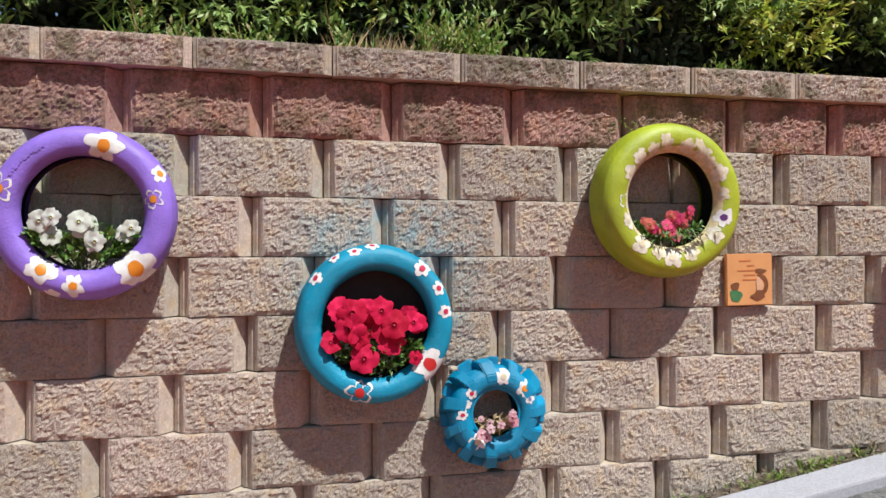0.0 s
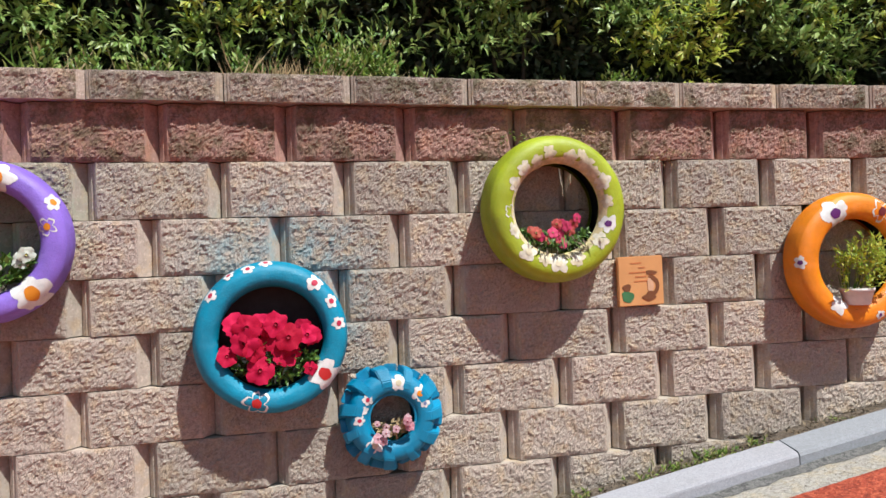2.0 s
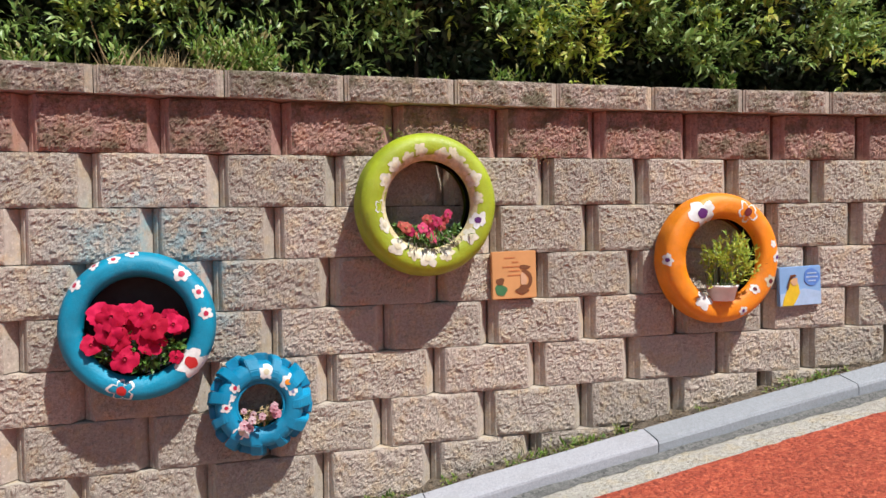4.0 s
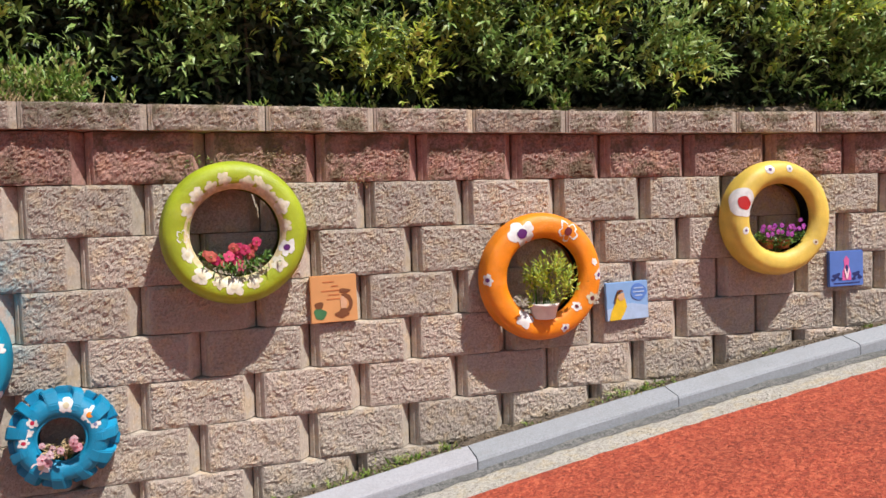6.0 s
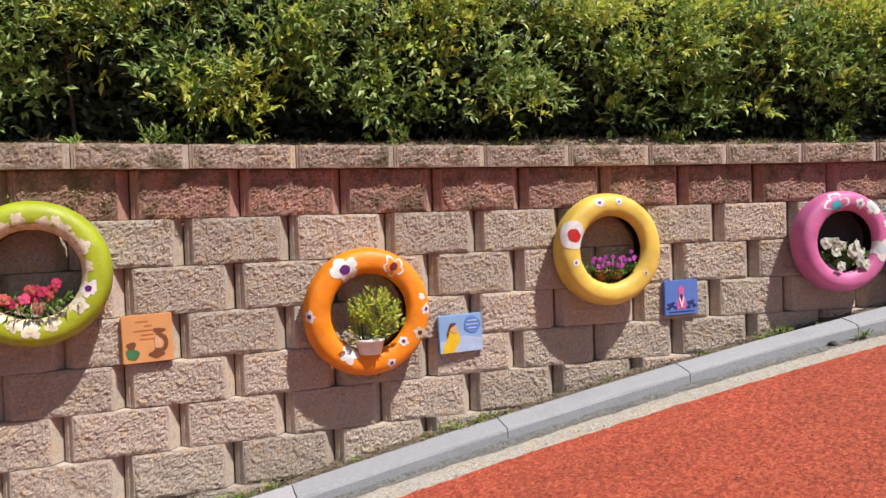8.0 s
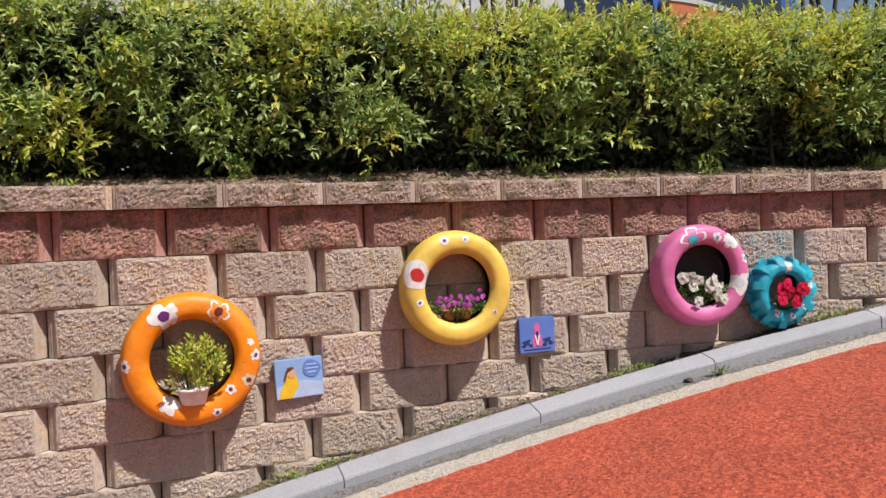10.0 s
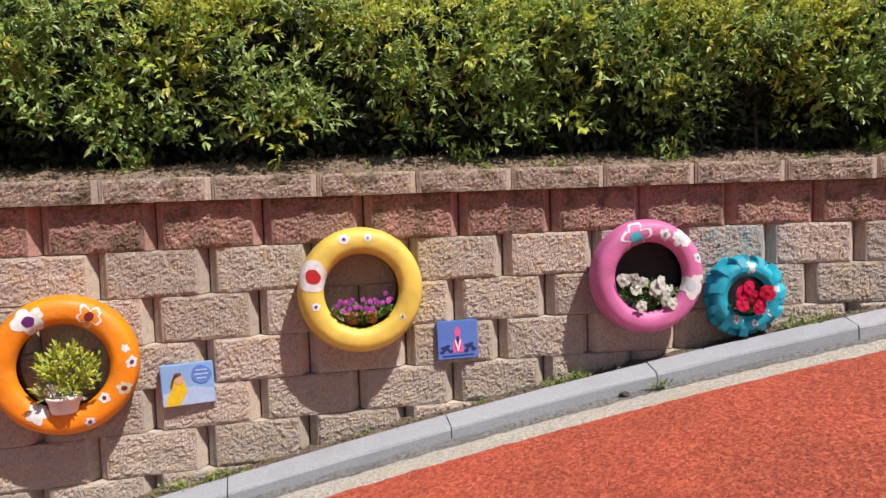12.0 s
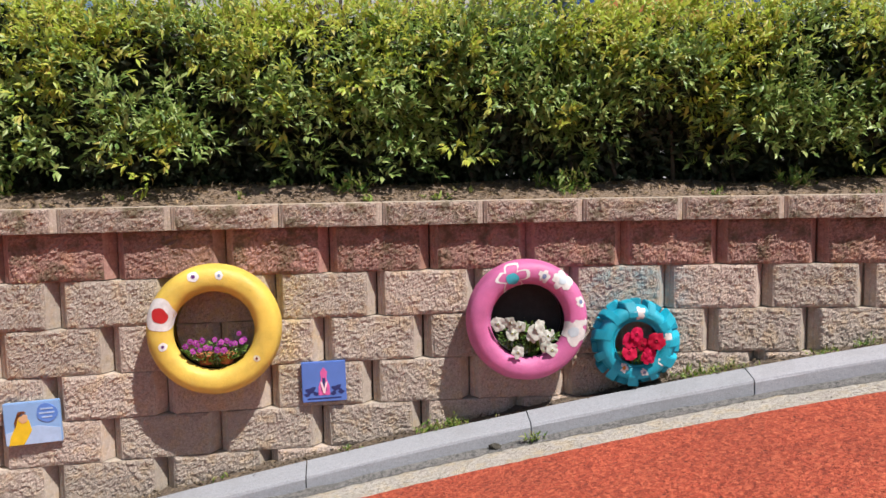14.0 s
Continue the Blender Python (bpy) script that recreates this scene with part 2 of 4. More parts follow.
# ---- wall of split-face blocks ----
PITCH = 0.4535
LINES = (1.790, 1.582, 1.379, 1.175, 0.977, 0.787, 0.592, 0.392, 0.190, -0.010, -0.210)
ANCHORS = (-0.637, -0.880, -0.672, -0.911, -1.142, -0.928, -1.160, -0.95, -1.17, -0.95)
CAP_ANCHOR, CAP_TOP = -0.850, 1.892


def block_mesh(name, width, height, left, right, depth, seed, mats, rough=0.0064, nx=56, nz=26, gap=0.002):
    """A split-face block: uneven front, smooth sides splayed back by left and right. Origin at the middle of the bottom edge of the front."""
    w = width / 2 - gap
    x0, x1 = -w + left, w - right
    verts, faces, kinds = [], [], []
    rr = random.Random(seed * 7919)
    dip = (rr.uniform(-0.006, 0.006), rr.uniform(-0.004, 0.004))
    for j in range(nz + 1):
        for i in range(nx + 1):
            u, v = i / nx, j / nz
            x, z = x0 + (x1 - x0) * u, height * v
            edge = min(min(u, 1 - u) * nx, min(v, 1 - v) * nz, 2.0) / 2.0
            q = Vector((x * 11 + seed * 13.7, seed * 5.1, z * 12))
            slab_q = q * 2.6 + Vector((noise.noise(q * 2.0), 0, noise.noise(q * 2.0 + Vector((9, 0, 0))))) * 0.8
            facet = abs(noise.noise(slab_q)) * 1.0 - 0.3
            lump = noise.noise(q) * 0.8 + facet + noise.noise(q * 5.5) * 0.6 + noise.noise(q * 11.0) * 0.65 + rr.uniform(-0.32, 0.32)
            out = (rough * (0.8 + lump) + dip[0] * (u - 0.5) + dip[1] * (v - 0.5)) * edge
            jx = 0.004 * noise.noise(Vector((seed, z * 40, 1.0))) + 0.004 * noise.noise(Vector((seed, z * 110, 3.0))) if i in (0, nx) else 0.0
            jz = 0.003 * noise.noise(Vector((x * 25, seed, 8.0))) + 0.002 * noise.noise(Vector((x * 90, seed, 5.0))) if j in (0, nz) else 0.0
            chip = 0.004 * max(0.0, noise.noise(Vector((x * 18, seed * 3.0, z * 18)))) if edge == 0 else 0.0
            verts.append((x + jx, -out + chip, z + jz - (0.0015 if j == nz else 0.0)))
    n = nx + 1
    for j in range(nz):
        for i in range(nx):
            faces.append((j * n + i, j * n + i + 1, (j + 1) * n + i + 1, (j + 1) * n + i))
            kinds.append(0)
    back_y = 0.24
    # sides: from the rough face's edge over a ribbed splay to the straight flank
    ends = []
    for sx, i, splay in ((-1, 0, left), (1, nx, right)):
        inner_x, outer_x = (x0, -w) if sx < 0 else (x1, w)
        rows = []
        for f, rib in ((0.28, 0.0), (0.36, 0.0035), (0.52, 0.0035), (0.60, 0.0), (0.80, 0.0), (1.0, 0.0)):
            k = len(verts)
            y = splay * depth * f + (rib if sx < 0 else rib * 0.25)
            x = inner_x + (outer_x - inner_x) * f
            verts.extend([(x, y, 0.0), (x, y, height - 0.0015)])
            rows.append(k)
        k = len(verts)
        verts.extend([(outer_x, back_y, 0.0), (outer_x, back_y, height - 0.0015)])
        rows.append(k)
        ring = [j * n + i for j in range(nz + 1)] + [rows[0] + 1, rows[0]]
        faces.append(ring if sx < 0 else ring[::-1])
        kinds.append(1)
        for a, b in zip(rows, rows[1:]):
            faces.append((a, a + 1, b + 1, b) if sx < 0 else (b, b + 1, a + 1, a))
            kinds.append(1)
        ends.append(rows)
    for low in (0, 1):
        rim = [(nz * n if low else 0) + i for i in range(n)]
        ring = rim + [k + low for k in ends[1]] + [k + low for k in ends[0]][::-1]
        faces.append(ring if low else ring[::-1])
        kinds.append(1)
    me = bpy.data.meshes.new(name)
    me.from_pydata(verts, [], faces)
    for m in mats:
        me.materials.append(m)
    me.polygons.foreach_set("material_index", kinds)
    me.polygons.foreach_set("use_smooth", [False for k in kinds])
    me.update()
    return me


wall = empty("wall_retaining", pose(0, 0, 0), "curved retaining wall of beige split-face blocks, red top course", "wall", "", "structure")
SPLAYS = 0.034, 0.046
beige = [[block_mesh("block", PITCH, LINES[c] - LINES[c + 1] - 0.003, *SPLAYS, 1.25, 10 * c + k, (BLOCK, BLOCK_SIDE)) for k in range(5)] for c in range(1, 10)]
reds = [block_mesh("red_block", PITCH, LINES[0] - LINES[1] - 0.003, *SPLAYS, 1.25, 300 + k, (RED, RED_SIDE), 0.007) for k in range(6)]
caps = [block_mesh("capstone", PITCH, CAP_TOP - LINES[0], 0.016, 0.026, 0.45, 400 + k, (CAP, CAP_SIDE), 0.0055, 56, 13) for k in range(6)]
rnd = random.Random(5)
LEFT, RIGHT = -3.2, 8.4


def drift(s):
    """The joints' slow drift along the wall, from blocks laid a little tight or loose."""
    return float(np.interp(s, (-1.2, 0.0, 1.0, 4.6, 5.2, 5.7, 6.1), (0.018, 0.005, 0.0, 0.0, -0.015, -0.030, -0.036)))


def lay(kind, meshes, anchor, z, d, jitter):
    k = math.floor((LEFT - anchor) / PITCH)
    while anchor + k * PITCH < RIGHT:
        s = anchor + (k + 0.5) * PITCH
        s += drift(s) if kind != "capstone" else 0.0
        if kerb_top(s) - 0.12 < z + 0.2:
            ob = new(kind, rnd.choice(meshes))
            ob.parent = wall
            ob.matrix_world = on_wall(s, d + rnd.uniform(-jitter, jitter), z) @ pose(0, 0, 0, 0, rnd.uniform(-0.25, 0.25), rnd.uniform(-0.4, 0.4))
        k += 1


lay("capstone", caps, CAP_ANCHOR, LINES[0], 0.047, 0.003)
lay("red_block", reds, ANCHORS[0], LINES[1], 0.0, 0.003)
for c in range(1, 10):
    lay("block", beige[c - 1], ANCHORS[c], LINES[c + 1], 0.0, 0.003)
# dark core behind the joints
cv = [spot(s, d, z) for s in (-7.2 + 0.3 * k for k in range(67)) for d, z in ((-0.10, -0.9), (-0.10, 1.80), (0.005, 1.80), (0.005, 1.86), (-0.5, 1.86), (-0.5, -0.9))]
cf = [(6 * i + a, 6 * i + (a + 1) % 6, 6 * i + 6 + (a + 1) % 6, 6 * i + 6 + a) for i in range(66) for a in range(6)]
raw("core", cv, cf, plain("core_concrete", (0.10, 0.085, 0.07), 0.95), wall, "dark joint filling behind the blocks")

# ---- terrace on top ----
def terrace_z(s, back_d):
    rise = min(1.0, max(0.0, (back_d - 0.12) / 0.22))
    mound = float(np.interp(s, (0.0, 1.6, 2.6), (0.050, 0.065, 0.085)))
    return 1.872 + (mound + 0.035 * noise.noise((s * 2.3, back_d * 4.0, 0.3)) + 0.015 * noise.noise((s * 9.0, back_d * 9.0, 0.3))) * rise


tv, tf = [], []
BACKS = (0.10, 0.14, 0.18, 0.22, 0.26, 0.30, 0.34, 0.40, 0.48, 0.6, 0.8, 1.2, 2.5, 6, 20)
TS = [LEFT - 4 + 0.05 * k for k in range(400)]
for s in TS:
    for b in BACKS:
        tv.append(spot(s, -b, terrace_z(s, b)))
for i in range(len(TS) - 1):
    for j in range(len(BACKS) - 1):
        a = i * len(BACKS) + j
        tf.append((a, a + len(BACKS), a + len(BACKS) + 1, a + 1))
tagged(raw("terrace", tv, tf, SOIL, None, "", True), "dry soil bed with litter behind the capstones", "soil", "", "structure")


# ---- kerb ----
def kerb_stone(s0, s1):
    bm = bmesh.new()
    n = 4
    rings = []
    rr = random.Random(int(s0 * 100))
    for k in range(n + 1):
        s = s0 + 0.0025 + (s1 - s0 - 0.005) * k / n
        t, f = kerb_top(s), kerb_front(s)
        prof = ((f - 0.135, t - 0.25), (f - 0.135, t + 0.016), (f - 0.128, t + 0.023), (f - 0.016, t + 0.004), (f - 0.005, t - 0.002), (f, t - 0.012), (f + 0.006, t - 0.25))
        rings.append([bm.verts.new(spot(s, d + rr.uniform(-0.002, 0.002), z + rr.uniform(-0.0015, 0.0015))) for d, z in prof])
    for a, b in zip(rings, rings[1:]):
        for j in range(len(a)):
            bm.faces.new((a[j], a[(j + 1) % len(a)], b[(j + 1) % len(a)], b[j]))
    bm.faces.new(rings[0][::-1])
    bm.faces.new(rings[-1])
    bmesh.ops.recalc_face_normals(bm, faces=bm.faces)
    return bm


kerb = empty("kerb", pose(0, 0, 0), "grey concrete kerb stones rising along the wall foot", "kerb", "", "structure")
for k in range(-7, 5):
    s0 = 3.775 + 0.995 * k
    part("kerb_stone", kerb_stone(s0, s0 + 0.995), KERB, kerb)


# ---- leaves ----
def leaf_cloud(name, leaves, mat, parent=None, label=""):
    """One mesh of folded leaves; a leaf is (place, way, up, length, width)."""
    p = np.array([l[0] for l in leaves], float)
    w = np.array([l[1] for l in leaves], float)
    u = np.array([l[2] for l in leaves], float)
    ln = np.array([l[3] for l in leaves], float)[:, None]
    wd = np.array([l[4] for l in leaves], float)[:, None]
    w /= np.linalg.norm(w, axis=1, keepdims=True)
    side = np.cross(w, u)
    side /= np.linalg.norm(side, axis=1, keepdims=True) + 1e-9
    nor = np.cross(side, w)
    v = np.stack([p, p + w * ln * 0.45 + side * wd * 0.5 + nor * wd * 0.18, p + w * ln * 0.5, p + w * ln * 0.45 - side * wd * 0.5 + nor * wd * 0.18, p + w * ln - nor * ln * 0.12], 1).reshape(-1, 3)
    b = np.arange(len(leaves))[:, None] * 5
    f = np.concatenate([b + np.array([[0, 1, 2]]), b + np.array([[0, 2, 3]]), b + np.array([[1, 4, 2]]), b + np.array([[2, 4, 3]])], 0)
    me = bpy.data.meshes.new(name)
    me.from_pydata(v.tolist(), [], f.tolist())
    me.materials.append(mat)
    ob = new(name, me)
    ob.parent = parent
    if label:
        tagged(ob, label)
    return ob


rng = np.random.default_rng(4)


def sprig(at, way, count, size, spread, out):
    """Leaves round a twig that grows from at along way."""
    way = np.array(way, float) / np.linalg.norm(way)
    for k in range(count):
        f = (k + 0.5) / count
        r = rng.normal(size=3)
        side = r - way * (r @ way)
        side /= np.linalg.norm(side)
        d = way * (0.35 + 0.7 * f) + side * 0.9 * (1.1 - 0.6 * f)
        up = np.array([0.35, -0.45, 1.0]) + rng.normal(size=3) * 0.33 + side * 0.2
        ln = size * rng.uniform(0.7, 1.25)
        out.append((at + way * spread * f, d, up, ln, ln * rng.uniform(0.30, 0.42)))


HEDGE0, HEDGE1 = -1.7, 9.2
FRONT, BACK = 0.45, 1.25


def hedge_top(s):
    return 2.86 + 0.05 * noise.noise((s * 1.3, 0, 0)) + 0.04 * noise.noise((s * 4.1, 2, 0))


def hedge_front(s, z):
    h = (z - 1.95) / 0.9
    return FRONT - 0.10 * math.sin(min(1, max(0, h)) * math.pi) + 0.10 * noise.noise((s * 2.6, z * 3.0, 7.0)) + 0.09 * noise.noise((s * 6.5, z * 7.0, 3.0)) + (0.12 * (h - 0.8) / 0.2 if h > 0.8 else 0)


hedge = empty("hedge", pose(*spot(3.0, -0.8, 1.95)), "dense clipped green hedge with yellow new growth on soil bed", "hedge")
old, young, inner = [], [], []


def spray(s, back_d, z, way, reach, fresh, twigs):
    """A bough's end: twigs that fan out from one point."""
    heart = np.array(spot(s, -back_d, z))
    new_wood = rng.random() < fresh
    for _ in range(twigs):
        r = rng.normal(size=3) * np.array((1.0, 0.7, 0.8))
        d = np.array(way) + r * 0.75
        at = heart + r * reach * 0.45
        sprig(at, d, int(rng.integers(6, 10)), 0.052 if fresh < 0.5 else 0.047, 0.09, young if new_wood else old)


for k in range(1800):
    s = rng.uniform(HEDGE0, HEDGE1)
    top = hedge_top(s)
    z = 2.04 + (top - 2.10) * rng.random() ** 0.9
    high = (z - 1.95) / (top - 1.95)
    patch = noise.noise((s * 2.0, z * 2.6, 11.0))
    if noise.noise((s * 3.4, z * 3.8, 21.0)) < -0.09 + 0.30 * (0.5 - high) and high < 0.78:
        continue
    fresh = min(0.95, max(0.03, 1.5 * patch - 0.02 + 3.0 * max(0.0, high - 0.56)))
    spray(s, hedge_front(s, z) - rng.uniform(-0.06, 0.13), z, (0.1, -0.75, 0.45), 0.12, fresh, 6)
for k in range(640):
    s = rng.uniform(HEDGE0, HEDGE1)
    spray(s, rng.uniform(FRONT, BACK), hedge_top(s) - rng.uniform(0, 0.06), (0.0, -0.25, 1.0), 0.09, 0.9, 5)
# Leaves filling the depth, with the hedge's inner shade painted in.
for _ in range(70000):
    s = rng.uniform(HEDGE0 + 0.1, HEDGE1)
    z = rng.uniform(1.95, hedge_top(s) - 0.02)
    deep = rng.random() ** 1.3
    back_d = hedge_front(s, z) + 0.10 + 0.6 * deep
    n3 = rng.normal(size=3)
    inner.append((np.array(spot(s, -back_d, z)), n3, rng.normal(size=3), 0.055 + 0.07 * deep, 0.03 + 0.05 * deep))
HB = pose(*spot(3.0, -0.8, 1.95))
for name, leaves, mat, label in (("foliage", old, LEAF, ""), ("inner_foliage", inner, LEAF_SHADE, "inner leaves coloured near-black as the shade deep in the hedge"), ("new_growth", young, LEAF_NEW, "yellow-green young shoots")):
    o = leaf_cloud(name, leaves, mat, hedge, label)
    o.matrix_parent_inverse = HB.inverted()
for k in range(90):
    s = HEDGE0 + (HEDGE1 - HEDGE0) * (k + rng.uniform(-0.4, 0.4)) / 90
    b = rng.uniform(0.5, 1.1)
    p0, p1 = spot(s, -b, 1.92), spot(s + rng.normal() * 0.12, -b + rng.normal() * 0.12, 2.6)
    tw = bmesh.new()
    q = (p1 - p0).to_track_quat("Z", "Y").to_matrix().to_4x4()
    bmesh.ops.create_cone(tw, segments=6, radius1=0.012, radius2=0.004, depth=(p1 - p0).length, matrix=Matrix.Translation((p0 + p1) / 2) @ q)
    part("stem", tw, TWIG, hedge).matrix_parent_inverse = HB.inverted()


# ---- painted tyres ----
def section(rout, rin, width, p):
    """The outer skin of a tyre's section at p from -1 (back bead) over 0 (tread) to 1 (front bead): radius and distance out."""
    a = p * radians(152)
    c, s = math.cos(a), math.sin(a)
    k = (abs(c) ** 2.5 + abs(s) ** 2.5) ** (-1 / 2.5)
    mid, h = (rout + rin) / 2, (rout - rin) / 2
    return mid + h * c * k, width / 2 + width / 2 * s * k


def revolve(prof, seg=72, closed=False, wobble=0.0, seed=0.0):
    """A profile of (radius, distance out) turned round the tyre's axis."""
    verts, faces = [], []
    n = len(prof)
    for k in range(seg):
        a = 2 * math.pi * k / seg
        for m, (r, d) in enumerate(prof):
            r += wobble * noise.noise((math.cos(a) * 3 + seed, math.sin(a) * 3, m * 0.3))
            verts.append((r * math.cos(a), -d, r * math.sin(a)))
    for k in range(seg):
        for j in range(n if closed else n - 1):
            faces.append((k * n + j, k * n + (j + 1) % n, ((k + 1) % seg) * n + (j + 1) % n, ((k + 1) % seg) * n + j))
    return verts, faces


def tyre_skin(rout, rin, width, tread=True):
    """The painted outside, from bead over tread to bead, rolled a little into the hole."""
    prof = []
    for k in range(41):
        p = -1 + k / 20
        r, d = section(rout, rin, width, p)
        if tread and abs(p) < 0.26 and round(p * 20) % 2 == 0:
            r -= 0.005
        prof.append((r, d))
    r, d = prof[-1]
    prof += [(r + 0.004, d - 0.006), (r + 0.012, d - 0.008)]
    return prof


def tyre_lining(rout, rin, width):
    """The bare rubber inside."""
    prof = []
    for k in range(21):
        r, d = section(rout - 0.014, rin + 0.010, width - 0.026, 1 - k / 10)
        prof.append((r, d + 0.013))
    return prof


def tyre_paint(name, colour):
    """House paint brushed over rubber: uneven coats, dust, worn spots, small lumps."""
    m, t, b = material(name, 0.5)
    n = noise_tex(t, 7.0, 5.0, 0.6)
    fine = noise_tex(t, 120.0, 4.0, 0.65)
    lo, hi = [c * 0.80 for c in colour], [min(1, c * 1.12) for c in colour]
    c = ramp(t, n.outputs[0], ((0.35, lo), (0.65, hi))).outputs[0]
    dust = noise_tex(t, 18.0, 6.0, 0.75)
    grey = [0.75 * v + 0.25 * 0.45 for v in colour]
    c = mix(t, c, grey, ramp(t, dust.outputs[0], ((0.54, (0, 0, 0)), (0.78, (0.35, 0.35, 0.35)))).outputs[0])
    wear = noise_tex(t, 48.0, 6.0, 0.78)
    c = mix(t, c, [v * 0.35 for v in colour], ramp(t, wear.outputs[0], ((0.64, (0, 0, 0)), (0.72, (0.9, 0.9, 0.9)))).outputs[0])
    t.links.new(c, b.inputs["Base Color"])
    t.links.new(ramp(t, dust.outputs[0], ((0.35, (0.42, 0.42, 0.42)), (0.7, (0.7, 0.7, 0.7)))).outputs[0], b.inputs["Roughness"])
    bump(t, b, fine.outputs[0], 0.4, 0.005)
    return m


LINING = plain("bare_rubber", (0.022, 0.020, 0.020), 0.85, 0.3, 30.0, 0.3)


def tyre(label, colour, s, z, rout, rin, width, group, lugs=0, turn=(0, 0)):
    ob = empty("painted_tyre", on_wall(s, 0.012, z) @ pose(0, 0, 0, turn[0], 0, turn[1]), label, "tyre", group)
    paint = tyre_paint("tyre_paint", colour)
    v, f = revolve(tyre_skin(rout, rin, width, lugs == 0), 96, False, 0.0015, s)
    raw("tyre_body", v, f, paint, ob, "", True)
    v, f = revolve(tyre_lining(rout, rin, width))
    raw("inner_lining", v, f, LINING, ob, "bare dark rubber inside", True)
    if lugs:
        r0, d0 = section(rout, rin, width, 0.93)
        v, f = revolve([(r0 + 0.006 * math.cos(a), d0 + 0.005 * math.sin(a)) for a in (2 * math.pi * k / 8 for k in range(8))], 60, True)
        raw("bead", v, f, paint, ob, "", True)
    for k in range(lugs):
        for row, (shift, d0, d1) in enumerate(((0.0, 0.42, 1.01), (0.5, -0.01, 0.50))):
            bm = bmesh.new()
            a = 2 * math.pi * (k + shift) / lugs
            aw = 2 * math.pi / lugs * (0.25 + 0.04 * math.sin(k * 2.7 + row))
            reach = 0.030 + 0.007 * math.sin(k * 1.9 + 2 * row)
            rings = []
            for q, f0 in enumerate((0.0, 0.35, 0.7, 1.0)):
                d = width * (d0 + (d1 - d0) * (f0 if row == 0 else 1 - f0))
                sink = 0.0 if q < 2 else (0.008 if q == 2 else 0.050)
                lean = 0.25 * (1 - f0) * 2 * math.pi / lugs
                ring = []
                for da, dr in ((-1, -0.05), (-0.8, reach - sink), (0.8, reach - sink), (1, -0.05)):
                    ang, r = a + aw * da * (1.15 if q == 3 else 1.0) + lean, rout + dr
                    ring.append(bm.verts.new((r * math.cos(ang), -d, r * math.sin(ang))))
                rings.append(ring)
            for x, y in zip(rings, rings[1:]):
                for j in range(4):
                    bm.faces.new((x[j], x[(j + 1) % 4], y[(j + 1) % 4], y[j]))
            bm.faces.new(rings[0])
            bm.faces.new(rings[-1])
            bmesh.ops.recalc_face_normals(bm, faces=bm.faces)
            bmesh.ops.bevel(bm, geom=list(bm.edges), offset=0.0035, segments=2, affect="EDGES")
            part("lug", bm, paint, ob)
    return ob


ROWG = "painted tyres on the wall"
purple = tyre("lilac painted tyre planter with white daisies, hung on block wall", (0.234, 0.133, 0.562), -1.159, 1.310, 0.268, 0.170, 0.15, ROWG)
blue = tyre("blue painted tyre planter with small white flowers on block wall", (0.003, 0.222, 0.36), -0.260, 0.948, 0.268, 0.175, 0.14, ROWG)
small_blue = tyre("small blue painted tyre with chunky lugs on block wall", (0.002, 0.205, 0.37), 0.161, 0.628, 0.165, 0.080, 0.12, ROWG, 11)
lime = tyre("lime green painted tyre planter with white flower ring", (0.312, 0.367, 0.012), 0.820, 1.378, 0.284, 0.168, 0.17, ROWG)
orange = tyre("orange painted tyre planter with white flowers on block wall", (0.76, 0.22, 0.002), 2.160, 1.133, 0.290, 0.170, 0.14, ROWG)
yellow = tyre("yellow painted tyre planter with red and white dots", (0.671, 0.468, 0.078), 3.403, 1.365, 0.281, 0.162, 0.15, ROWG)
pink = tyre("pink painted tyre planter with white and turquoise flowers", (0.546, 0.133, 0.312), 4.775, 1.357, 0.272, 0.160, 0.15, ROWG)
teal = tyre("small turquoise painted tyre with chunky lugs above the kerb", (0.004, 0.33, 0.45), 5.274, 1.241, 0.172, 0.098, 0.12, ROWG, 11)


# A dark disc, added, makes these two holes near-black behind the plants.
for ob, radius in ((blue, 0.19), (pink, 0.175)):
    v, f = revolve([(0.002, 0.030), (radius * 0.5, 0.027), (radius * 0.9, 0.026), (radius, 0.034)], 48, False, 0.003, radius)
    raw("backing", v, f, LINING, ob, "added dark disc behind the plant", True)


# ---- picture tiles ----
def tile(label, colour, s, z, w, h, roll):
    ob = empty("picture_tile", on_wall(s, 0.018, z) @ pose(0, 0, 0, 0, roll, 0), label, "tile", "picture tiles on the wall")
    bm = bmesh.new()
    bmesh.ops.create_cube(bm, size=1.0, matrix=Matrix.Diagonal((w, 0.022, h, 1)))
    bmesh.ops.bevel(bm, geom=list(bm.edges), offset=0.003, segments=2, affect="EDGES")
    part("panel", bm, plain("tile_paint", colour, 0.45, 0.1, 9.0), ob)
    return ob


tile1 = tile("orange square picture tile with small painted figures", (0.56, 0.27, 0.105), 1.222, 1.081, 0.200, 0.202, -1)
tile2 = tile("light blue picture tile with a yellow figure", (0.211, 0.359, 0.608), 2.632, 0.989, 0.222, 0.182, -2)
tile3 = tile("blue picture tile with a pink figure", (0.086, 0.172, 0.484), 3.858, 1.092, 0.196, 0.182, -1)


def skin_at(tyre_ob, radius):
    """Where on the front half of the section the radius is met."""
    rout, rin, width = tyre_ob["size"]
    best = min((abs(section(rout, rin, width, 0.22 + 0.006 * k)[0] - radius), 0.22 + 0.006 * k) for k in range(120))
    return best[1]


